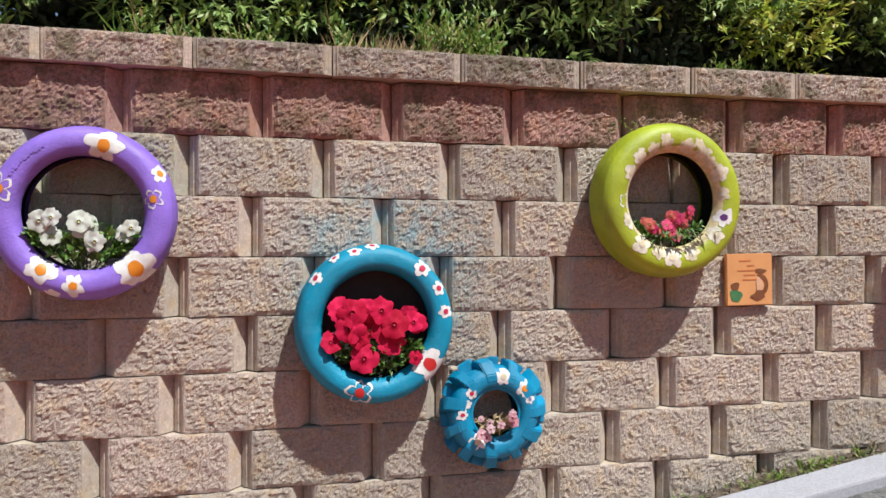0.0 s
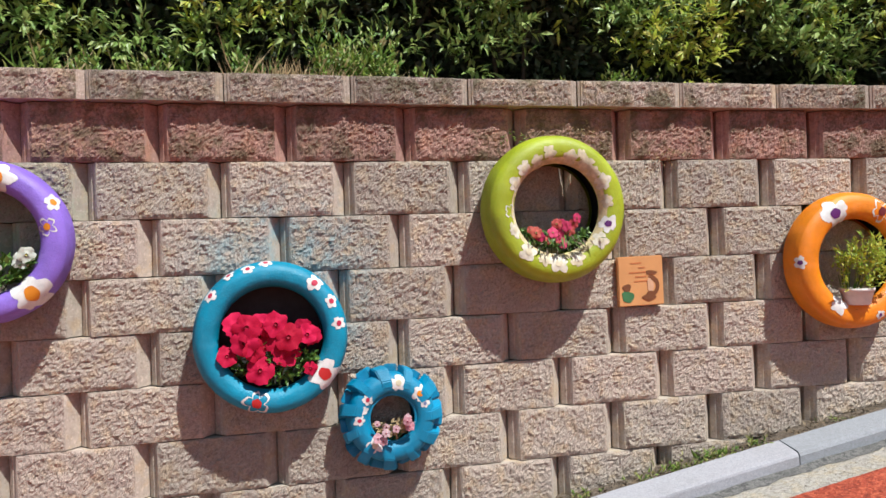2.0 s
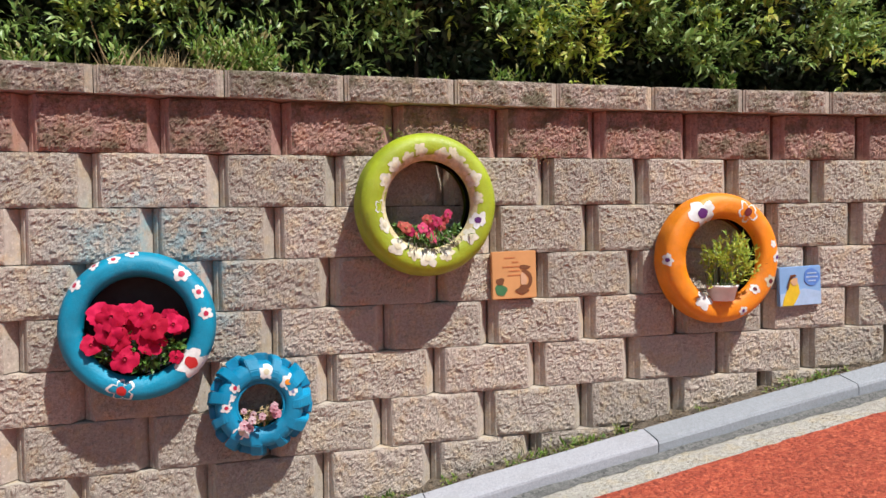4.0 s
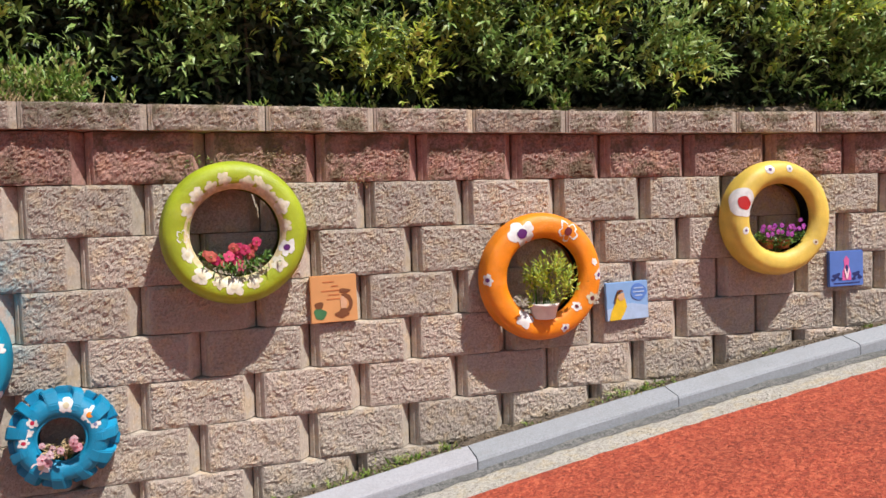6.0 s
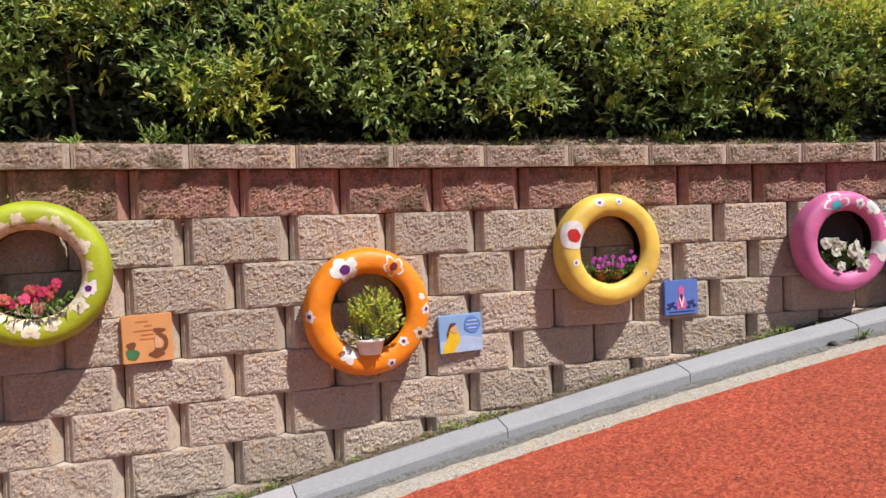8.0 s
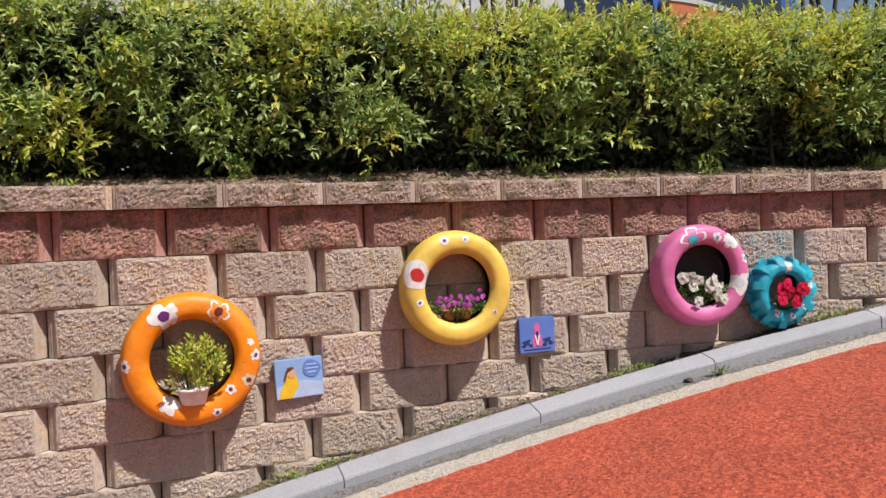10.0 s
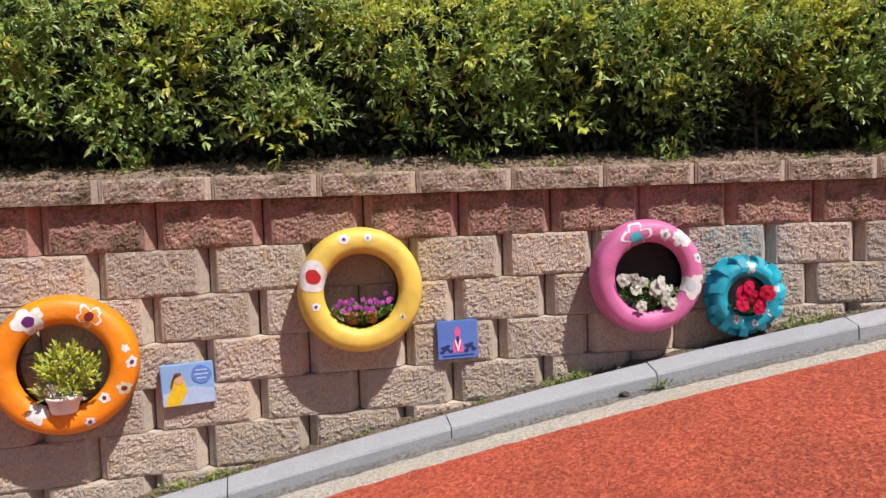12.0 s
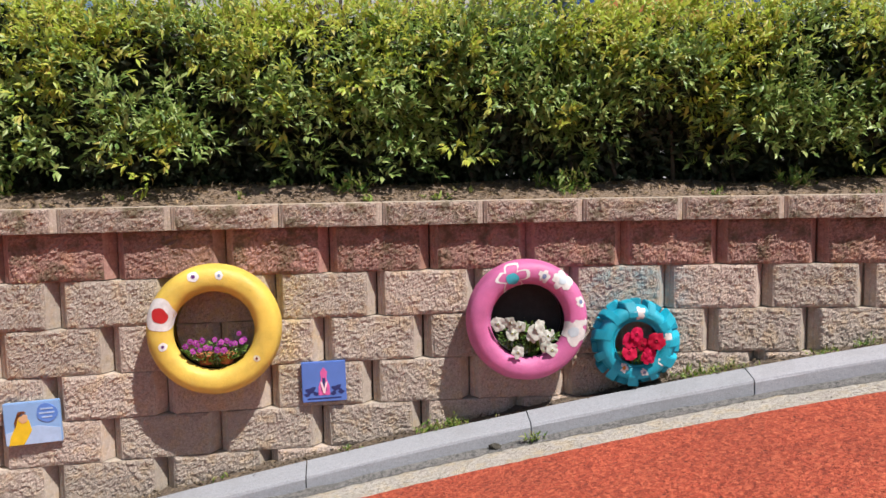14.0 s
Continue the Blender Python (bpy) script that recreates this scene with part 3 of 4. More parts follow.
def skin(tyre_ob, angle, p, lift):
    rout, rin, width = tyre_ob["size"]
    r, d = section(rout, rin, width, p)
    r1, d1 = section(rout, rin, width, p + 0.01)
    n = Vector((d1 - d, -(r1 - r))).normalized()
    r, d = r + n.x * lift, d + n.y * lift
    return Vector((r * math.cos(angle), -d, r * math.sin(angle)))


def daub(name, tyre_ob, degrees, radius, shape, size, mat, parent, lift, spin=0.0, hollow=0.0):
    """Paint laid on the tyre's skin: an outline shape(angle) of that size round a place, wrapped over the section."""
    p0, a0 = skin_at(tyre_ob, radius), radians(degrees)
    rout, rin, width = tyre_ob["size"]
    r0, d0 = section(rout, rin, width, p0)
    r1, d1 = section(rout, rin, width, p0 + 0.01)
    along = math.hypot(r1 - r0, d1 - d0) / 0.01
    n = 45
    rings = [hollow + (1 - hollow) * k / 6 for k in range(7)]
    verts, faces = [], []
    for f in rings:
        for k in range(n):
            a = 2 * math.pi * k / n
            q = shape(a + spin) * size / 2 * f
            verts.append(skin(tyre_ob, a0 + q * math.cos(a) / r0, min(0.99, p0 - q * math.sin(a) / along), lift))
    for m in range(6):
        for k in range(n):
            k2 = (k + 1) % n
            faces.append((m * n + k, m * n + k2, (m + 1) * n + k2, (m + 1) * n + k))
    return raw(name, verts, faces, mat, parent, "", True)


def petals(count, dip=0.34, hand=0.0):
    """Petals laid by hand: each a little longer, shorter or fatter than the next."""
    return lambda a: (1.0 - dip * (1 - abs(math.cos(a * count / 2))) ** 1.3 + 0.05 * math.sin(3 * a + 1)
                      + 0.07 * math.sin(2 * a + hand) + 0.05 * math.sin(7 * a + 2.3 * hand) + 0.04 * math.sin(11 * a + 4.1 * hand))


def round_shape(a):
    return 1.0 + 0.06 * math.sin(2 * a + 0.5) + 0.04 * math.sin(5 * a)


WHITE = plain("white_paint", (0.640, 0.620, 0.605), 0.55, 0.14, 45.0, 0.3)
CREAM = plain("cream_paint", (0.560, 0.490, 0.340), 0.55, 0.28, 45.0, 0.3)
ORANGE_DOT = plain("orange_dot", (0.585, 0.195, 0.008), 0.5)
RED_DOT = plain("red_dot", (0.429, 0.016, 0.016), 0.5)
ROSE_DOT = plain("rose_dot", (0.406, 0.016, 0.055), 0.5)
PLUM_DOT = plain("plum_dot", (0.094, 0.012, 0.125), 0.5)
MAROON_DOT = plain("maroon_dot", (0.125, 0.012, 0.016), 0.5)
SKY_DOT = plain("turquoise_dot", (0.039, 0.351, 0.429), 0.5)
GREY_DOT = plain("dusty_blue_dot", (0.156, 0.187, 0.328), 0.5)
PALE_BLUE = plain("pale_blue_paint", (0.484, 0.562, 0.608), 0.5)


def flowers(tyre_ob, rows):
    """Painted flowers: degrees round the tyre, radius, size, petals' paint, centre's paint, kind."""
    for degrees, radius, size, paint, dot, kind in rows:
        spin = radians(degrees * 1.7)
        if kind == "dot":
            fl = daub("painted_spot", tyre_ob, degrees, radius, round_shape, size, paint, tyre_ob, 0.0012, spin)
            share = 0.46 if size > 0.1 else 0.36
        elif kind == "line":
            fl = daub("painted_flower", tyre_ob, degrees, radius, petals(5, 0.5, degrees), size, paint, tyre_ob, 0.0012, spin, 0.82)
            share = 0.36
        else:
            fl = daub("painted_flower", tyre_ob, degrees, radius, petals(5, 0.34, degrees), size, paint, tyre_ob, 0.0012, spin)
            share = 0.36
        if dot:
            daub("flower_centre", tyre_ob, degrees, radius, round_shape, size * share, dot, fl, 0.0024, spin)


for ob, size in ((purple, (0.268, 0.170, 0.15)), (blue, (0.268, 0.175, 0.14)), (small_blue, (0.165, 0.080, 0.12)), (lime, (0.284, 0.168, 0.17)), (orange, (0.290, 0.170, 0.14)), (yellow, (0.281, 0.162, 0.15)), (pink, (0.272, 0.160, 0.15)), (teal, (0.172, 0.098, 0.12))):
    ob["size"] = size
flowers(purple, [(73, 0.212, 0.105, WHITE, ORANGE_DOT, ""), (29, 0.252, 0.06, WHITE, ORANGE_DOT, ""), (12, 0.208, 0.062, WHITE, ORANGE_DOT, "line"), (-48, 0.228, 0.13, WHITE, ORANGE_DOT, ""),
                 (-123, 0.204, 0.092, WHITE, ORANGE_DOT, ""), (-96, 0.222, 0.066, WHITE, ORANGE_DOT, ""), (163, 0.238, 0.095, WHITE, ORANGE_DOT, "line"), (-109, 0.258, 0.05, WHITE, None, "")])
flowers(blue, [(142, 0.255, 0.052, WHITE, ROSE_DOT, ""), (122, 0.262, 0.045, WHITE, ROSE_DOT, ""), (107, 0.255, 0.045, WHITE, ROSE_DOT, ""), (93, 0.264, 0.052, WHITE, ROSE_DOT, ""),
               (51, 0.240, 0.062, WHITE, ROSE_DOT, ""), (30, 0.240, 0.05, WHITE, ROSE_DOT, ""), (10, 0.236, 0.05, WHITE, ROSE_DOT, ""), (-37, 0.222, 0.12, WHITE, RED_DOT, ""), (-105, 0.228, 0.092, WHITE, RED_DOT, "line")])
flowers(small_blue, [(80, 0.132, 0.062, WHITE, CREAM, ""), (40, 0.132, 0.062, WHITE, ORANGE_DOT, ""), (22, 0.128, 0.036, WHITE, GREY_DOT, ""), (140, 0.120, 0.042, WHITE, ROSE_DOT, ""), (160, 0.114, 0.034, WHITE, None, ""),
                     (178, 0.124, 0.040, WHITE, ROSE_DOT, ""), (-128, 0.116, 0.060, WHITE, CREAM, "")])
WARM = plain("warm_white_paint", (0.593, 0.546, 0.440), 0.55, 0.25, 45.0, 0.3)
ring_v, ring_f = [], []
for k in range(72):
    for m, p in enumerate((0.80, 0.86, 0.92, 0.985)):
        p += 0.03 * noise.noise((k * 0.45, m * 0.2, 4.0)) if m == 0 else 0.0
        ring_v.append(skin(lime, 2 * math.pi * k / 72, p, 0.0008))
for k in range(72):
    for m in range(3):
        a, c = k * 4 + m, ((k + 1) % 72) * 4 + m
        ring_f.append((a, c, c + 1, a + 1))
raw("painted_ring", ring_v, ring_f, plain("worn_cream_ring", (0.56, 0.46, 0.26), 0.6, 0.35, 30.0), lime, "worn cream paint round the hole", True)
flowers(lime, [(100, 0.214, 0.056, CREAM, None, ""), (133, 0.206, 0.059, WARM, CREAM, ""), (152, 0.198, 0.063, WARM, CREAM, ""), (182, 0.198, 0.056, WHITE, None, "line"), (203, 0.198, 0.059, WARM, CREAM, ""),
               (230, 0.208, 0.076, WARM, CREAM, ""), (250, 0.204, 0.054, CREAM, None, ""), (266, 0.206, 0.081, WARM, CREAM, ""), (288, 0.202, 0.065, CREAM, WARM, ""), (-38, 0.204, 0.067, WARM, CREAM, ""), (-18, 0.204, 0.071, WHITE, PLUM_DOT, ""),
               (7, 0.196, 0.052, CREAM, WARM, ""), (29, 0.204, 0.067, WARM, CREAM, ""), (44, 0.196, 0.054, CREAM, None, ""), (57, 0.202, 0.065, CREAM, None, ""), (76, 0.198, 0.065, CREAM, None, ""), (66, 0.224, 0.039, CREAM, None, ""), (116, 0.200, 0.054, CREAM, None, "")])
flowers(orange, [(119, 0.228, 0.125, WHITE, PLUM_DOT, ""), (61, 0.232, 0.10, WHITE, MAROON_DOT, "line"), (14, 0.248, 0.034, WHITE, None, ""), (0, 0.262, 0.052, WHITE, PLUM_DOT, ""), (-25, 0.250, 0.062, CREAM, MAROON_DOT, ""),
                 (-43, 0.204, 0.048, WHITE, MAROON_DOT, ""), (-69, 0.248, 0.042, WHITE, PLUM_DOT, ""), (-120, 0.205, 0.09, WHITE, None, ""), (180, 0.272, 0.055, WHITE, PLUM_DOT, "")])
flowers(yellow, [(160, 0.224, 0.14, WHITE, RED_DOT, "dot"), (107, 0.245, 0.046, WHITE, PLUM_DOT, "dot"), (82, 0.240, 0.034, WHITE, GREY_DOT, "dot"), (195, 0.212, 0.036, WHITE, PLUM_DOT, "dot"), (-35, 0.214, 0.028, CREAM, MAROON_DOT, "dot")])
flowers(pink, [(110, 0.205, 0.15, WHITE, SKY_DOT, "line"), (71, 0.212, 0.056, WHITE, GREY_DOT, ""), (50, 0.236, 0.10, WHITE, PALE_BLUE, ""), (20, 0.246, 0.052, WHITE, GREY_DOT, ""), (-14, 0.205, 0.125, WHITE, PALE_BLUE, ""), (-2, 0.252, 0.034, WHITE, None, "")])
for k in range(11):
    daub("moulded_lettering", purple, 118 + 3.2 * k, 0.222, round_shape, 0.008 + 0.003 * (k % 3), bpy.data.objects["tyre_body"].data.materials[0], purple, 0.0025)
flowers(teal, [(87, 0.138, 0.058, WHITE, None, ""), (-120, 0.124, 0.045, WHITE, ORANGE_DOT, ""), (-77, 0.132, 0.036, WHITE, GREY_DOT, ""), (-38, 0.135, 0.036, WHITE, None, ""), (12, 0.138, 0.042, WHITE, None, "")])

# ---- plants in the tyres ----
def blossom_mesh(name, size, colours, lobes=5, seed=0, flat=0.35):
    """An open trumpet flower with wavy lobes, facing -y, and a small throat."""
    rr = random.Random(seed)
    n = lobes * 5
    verts, faces, kinds = [(0, size * 0.13, 0)], [], []
    for ring, (f, dep) in enumerate(((0.15, 0.06), (0.55, -0.015), (1.0, 0.04))):
        for k in range(n):
            a = 2 * math.pi * k / n
            lobe = 1 - (0.13 if ring == 2 else 0.03) * (0.5 - 0.5 * math.cos(a * lobes + math.pi)) ** 2
            wob = 1 + rr.uniform(-0.11, 0.11) * (ring > 0)
            y = dep * size * flat * 3 + (0.04 * size * math.sin(a * lobes + ring) + rr.uniform(-0.055, 0.055) * size if ring == 2 else 0)
            verts.append((size / 2 * f * lobe * wob * math.cos(a), y, size / 2 * f * lobe * wob * math.sin(a)))
    for k in range(n):
        k2 = (k + 1) % n
        faces.append((0, 1 + k, 1 + k2))
        kinds.append(1)
        for m in range(2):
            faces.append((1 + m * n + k, 1 + m * n + k2, 1 + (m + 1) * n + k2, 1 + (m + 1) * n + k))
            kinds.append(0)
    me = bpy.data.meshes.new(name)
    me.from_pydata(verts, [], [f[::-1] for f in faces])
    for c in colours:
        me.materials.append(c)
    me.polygons.foreach_set("material_index", kinds)
    me.shade_smooth()
    return me


def petal_paint(name, colour, dark):
    m, t, b = material(name, 0.75)
    b.inputs["Specular IOR Level"].default_value = 0.2
    info = t.nodes.new("ShaderNodeObjectInfo")
    c = ramp(t, info.outputs["Random"], ((0.0, dark), (1.0, colour))).outputs[0]
    n = noise_tex(t, 120.0, 3.0)
    c = mix(t, c, dark, ramp(t, n.outputs[0], ((0.45, (0, 0, 0)), (0.75, (0.6, 0.6, 0.6)))).outputs[0])
    t.links.new(c, b.inputs["Base Color"])
    tr = t.nodes.new("ShaderNodeBsdfTranslucent")
    t.links.new(c, tr.inputs[0])
    mx = node(t, "ShaderNodeMixShader", Fac=0.25)
    t.links.new(b.outputs[0], mx.inputs[1])
    t.links.new(tr.outputs[0], mx.inputs[2])
    t.links.new(mx.outputs[0], t.nodes["Material Output"].inputs[0])
    return m


P_WHITE = petal_paint("white_petal", (0.663, 0.663, 0.624), (0.515, 0.530, 0.452))
P_RED = petal_paint("red_petal", (0.660, 0.012, 0.085), (0.400, 0.003, 0.030))
P_PINK = petal_paint("pink_petal", (0.624, 0.078, 0.172), (0.429, 0.023, 0.094))
P_MAUVE = petal_paint("mauve_petal", (0.484, 0.094, 0.406), (0.265, 0.039, 0.281))
P_CORAL = petal_paint("coral_petal", (0.624, 0.172, 0.125), (0.468, 0.062, 0.078))
P_PALE = petal_paint("pale_pink_petal", (0.68, 0.52, 0.55), (0.56, 0.20, 0.26))
THROAT = plain("yellow_throat", (0.52, 0.50, 0.20), 0.6)
DARK_THROAT = plain("dark_throat", (0.34, 0.006, 0.03), 0.6)
CLAY = plain("terracotta", (0.351, 0.117, 0.047), 0.8)
POT_WHITE = plain("white_pot", (0.74, 0.66, 0.62), 0.5)
SHRUB = leafy("shrub_leaf", [(0.22, 0.34, 0.04), (0.40, 0.48, 0.06), (0.60, 0.56, 0.08), (0.30, 0.40, 0.05)], 0.45, 0.35)


def plant(label, tyre_ob, spots, size, petal, throat, mound, leaf_size=0.03, leaves=220, mat=None, seed=1, name="petunia_plant", lean=0.0):
    """A potted plant that fills the lower part of a tyre's hole. spots: blossoms; mound: width, low z, high z of the leaves."""
    rr = np.random.default_rng(seed)
    base = tyre_ob.matrix_world @ pose(0, -0.075, mound[1])
    ob = empty(name, base, label, "plant", "plants in the tyres")
    out = []
    w, low, high = mound
    for _ in range(leaves):
        x = rr.uniform(-1, 1)
        z = (high - low) * rr.random() * math.sqrt(max(0.05, 1 - 0.75 * x * x))
        y = -0.03 + rr.normal() * 0.03
        rin = tyre_ob["size"][1] - 0.012
        y = max(y, -0.05)
        z = max(z, -math.sqrt(max(0.0, rin * rin - x * x * w * w)) - low + 0.008)
        way = np.array((x * 0.7 + rr.normal() * 0.5, -0.5 + rr.normal() * 0.5, 0.6 + rr.normal() * 0.5))
        ln = leaf_size * rr.uniform(0.7, 1.3)
        out.append((np.array((x * w, y, z)), way, np.array((0, -0.5, 1.0)) + rr.normal(size=3) * 0.3, ln, ln * 0.5))
    leaf_cloud("foliage", out, mat or POTLEAF, ob)
    stems = bmesh.new()
    for k in range(14):
        x = rr.uniform(-0.8, 0.8) * w
        p0, p1 = Vector((x * 0.4, 0.0, -0.012)), Vector((x, -0.03, (high - low) * rr.uniform(0.4, 0.9)))
        bmesh.ops.create_cone(stems, segments=5, radius1=0.0025, radius2=0.0012, depth=(p1 - p0).length,
                              matrix=Matrix.Translation((p0 + p1) / 2) @ (p1 - p0).to_track_quat("Z", "Y").to_matrix().to_4x4())
    part("stem", stems, POTLEAF, ob)
    shades = petal if isinstance(petal, tuple) else (petal,)
    meshes = [blossom_mesh("blossom", 1.0, (shades[k % len(shades)], throat), 5, seed * 10 + k, 0.3) for k in range(4)]
    for k, sp in enumerate(spots):
        b = new("blossom", meshes[k % 4])
        b.parent = ob
        sc = size * rr.uniform(0.85, 1.15) * (sp[2] if len(sp) > 2 else 1.0)
        b.matrix_basis = pose(sp[0], -0.055 - 0.03 * rr.random(), sp[1] - low, rr.uniform(-18, 6), rr.uniform(0, 72), rr.uniform(-20, 20)) @ Matrix.Diagonal((sc, sc, sc, 1))
    return ob


def pot(ob, x, z, r, h, mat):
    bm = bmesh.new()
    prof = ((0.0, 0.0), (r * 0.72, 0.0), (r * 0.76, 0.004), (r * 0.95, h * 0.8), (r, h * 0.8), (r * 1.02, h), (r * 0.93, h), (r * 0.90, h * 0.86), (0.0, h * 0.84))
    n = 28
    rings = [[bm.verts.new((x + q * math.cos(2 * math.pi * k / n), q * math.sin(2 * math.pi * k / n), z + y)) for k in range(n)] if q else [bm.verts.new((x, 0, z + y))] for q, y in prof]
    for a, b in zip(rings, rings[1:]):
        for k in range(n):
            vs = [a[k % len(a)], a[(k + 1) % len(a)], b[(k + 1) % len(b)], b[k % len(b)]]
            vs = list(dict.fromkeys(vs))
            if len(vs) > 2:
                bm.faces.new(vs)
    bmesh.ops.recalc_face_normals(bm, faces=bm.faces)
    return part("pot", bm, mat, ob, "", True)


plant("white flowering petunias with green leaves inside the lilac tyre", purple,
      [(-0.118, -0.026), (-0.083, -0.015), (-0.086, -0.069), (0.007, -0.043, 1.2), (-0.008, -0.026), (0.035, -0.088, 1.1), (0.138, -0.045), (0.120, -0.062)], 0.066, P_WHITE, THROAT, (0.14, -0.158, -0.045), 0.034, 420, None, 1)
plant("red flowering petunias crowding the hole of the blue tyre", blue,
      [(-0.125, 0.050, 1.0), (-0.085, 0.045), (0.015, 0.050, 1.05), (-0.035, 0.052), (-0.095, -0.010, 1.1), (-0.045, 0.005, 1.1), (-0.060, -0.035), (0.035, -0.020, 1.1), (0.045, -0.055, 1.05), (0.055, 0.005), (0.105, 0.032, 0.8), (0.135, 0.005, 0.85), (0.120, 0.010, 0.8), (-0.044, -0.106), (-0.152, -0.050, 0.75), (0.128, -0.110, 0.6)],
      0.090, P_RED, DARK_THROAT, (0.145, -0.160, -0.02), 0.03, 420, None, 2)
plant("small pink flowers in the small blue tyre", small_blue,
      [(-0.062, -0.010, 0.8), (-0.03, -0.026), (-0.034, -0.040), (0.002, -0.028), (0.045, -0.006, 1.1), (0.055, -0.026), (0.048, 0.006, 0.8), (-0.062, -0.060, 1.3), (-0.044, -0.072, 1.1)], 0.034, P_PALE, P_PINK, (0.06, -0.078, -0.015), 0.022, 150, DRY, 3)
spilled = plant("pink flowering succulent spilling over the lime tyre", lime,
      [(0.01, -0.062), (-0.012, -0.058), (0.034, -0.068), (0.064, -0.058), (0.08, -0.037), (-0.097, -0.089), (0.0, -0.10), (0.012, -0.122), (-0.08, -0.104), (0.05, -0.085), (-0.03, -0.09), (-0.115, -0.078, 0.7), (0.015, -0.135, 0.8), (-0.045, -0.118, 0.7)], 0.046, (P_PINK, P_CORAL), THROAT, (0.125, -0.185, -0.085), 0.022, 420, None, 4)
for name, count, mat in (("trailing_shoots", 34, POTLEAF), ("dry_shoots", 26, CRUMBS)):
    out = []
    for _ in range(count):
        x = rng.normal() * 0.06 + 0.01
        at = np.array((x, -0.070 - 0.03 * rng.random(), 0.035 + 0.05 * rng.random()))
        out.append((at, np.array((x * 5 + rng.normal() * 0.4, -0.9, -0.55 + 0.6 * rng.normal())), np.array((rng.normal() * 0.4, -0.4, 1.0)), rng.uniform(0.025, 0.05), 0.008))
    tagged(leaf_cloud(name, out, mat, spilled), "thin trailing shoots", kind="stuff")
shrub = plant("yellow-green leafy shrub in a white pot inside the orange tyre", orange, [], 0.03, P_WHITE, THROAT, (0.10, -0.155, 0.07), 0.03, 30, SHRUB, 5, "potted_shrub")
pot(shrub, -0.005, -0.030, 0.068, 0.070, POT_WHITE).location.y = -0.045
sh = []
for k in range(64):
    x, hgt = rng.uniform(-1, 1), rng.random()
    tip = np.array((x * 0.105 + 0.015, -0.075 + rng.normal() * 0.03, 0.085 + 0.185 * hgt * (1 - 0.4 * abs(x))))
    sprig(tip - np.array((x * 0.02, 0, 0.05)), np.array((x * 0.6, -0.25 + rng.normal() * 0.3, 0.9)), 11, 0.028, 0.07, sh)
leaf_cloud("crown", sh, SHRUB, shrub)
asters = plant("purple asters in terracotta pots inside the yellow tyre", yellow,
      [(-0.115 + 0.0125 * k + 0.006 * math.sin(k * 7.1), -0.058 + 0.022 * math.sin(k * 2.3) + (0.022 if k > 15 else 0)) for k in range(20)], 0.026, P_MAUVE, THROAT, (0.125, -0.152, -0.055), 0.018, 420, None, 6, "aster_plant")
pot(asters, -0.045, 0.0, 0.04, 0.045, CLAY)
pot(asters, 0.045, 0.0, 0.04, 0.045, CLAY)
plant("white flowering petunias inside the pink tyre", pink,
      [(-0.137, -0.005), (-0.085, -0.003), (-0.038, -0.02), (-0.073, -0.05), (0.03, -0.043, 1.2), (0.05, -0.02), (0.09, -0.07), (0.07, -0.095), (0.105, -0.128, 1.1), (-0.05, -0.132, 1.15), (0.08, -0.118), (0.02, -0.06)], 0.062, P_WHITE, THROAT, (0.125, -0.155, -0.01), 0.024, 330, None, 7)
plant("red petunias filling the small turquoise tyre", teal,
      [(-0.04, 0.02, 1.1), (-0.042, -0.03, 1.1), (-0.01, 0.05), (0.046, -0.037), (0.036, -0.055), (0.075, 0.02), (0.02, 0.0)], 0.07, P_RED, DARK_THROAT, (0.07, -0.092, 0.0), 0.02, 140, None, 8)


# ---- painting on the tiles ----
def flat_shape(name, pts, mat, parent, lift=0.0):
    bm = bmesh.new()
    y0 = -0.0112 - lift
    front = [bm.verts.new((x, y0 - 0.0012, z)) for x, z in pts]
    rear = [bm.verts.new((x, y0 + 0.001, z)) for x, z in pts]
    bm.faces.new(front)
    for k in range(len(pts)):
        bm.faces.new((front[k], rear[k], rear[(k + 1) % len(pts)], front[(k + 1) % len(pts)]))
    bmesh.ops.recalc_face_normals(bm, faces=bm.faces)
    return part(name, bm, mat, parent)


def blob(cx, cz, rx, rz, seed, n=22, wob=0.16):
    rr = random.Random(seed)
    a0 = rr.uniform(0, 6)
    return [(cx + rx * math.cos(a) * (1 + wob * math.sin(3 * a + a0)), cz + rz * math.sin(a) * (1 + wob * math.cos(2 * a + a0))) for a in (2 * math.pi * k / n for k in range(n))]


def arc_band(cx, cz, r, w, a0, a1, n=12):
    outer = [(cx + (r + w / 2) * math.cos(radians(a0 + (a1 - a0) * k / n)), cz + (r + w / 2) * 1.2 * math.sin(radians(a0 + (a1 - a0) * k / n))) for k in range(n + 1)]
    inner_side = [(cx + (r - w / 2) * math.cos(radians(a0 + (a1 - a0) * k / n)), cz + (r - w / 2) * 1.2 * math.sin(radians(a0 + (a1 - a0) * k / n))) for k in range(n + 1)]
    return outer + inner_side[::-1]


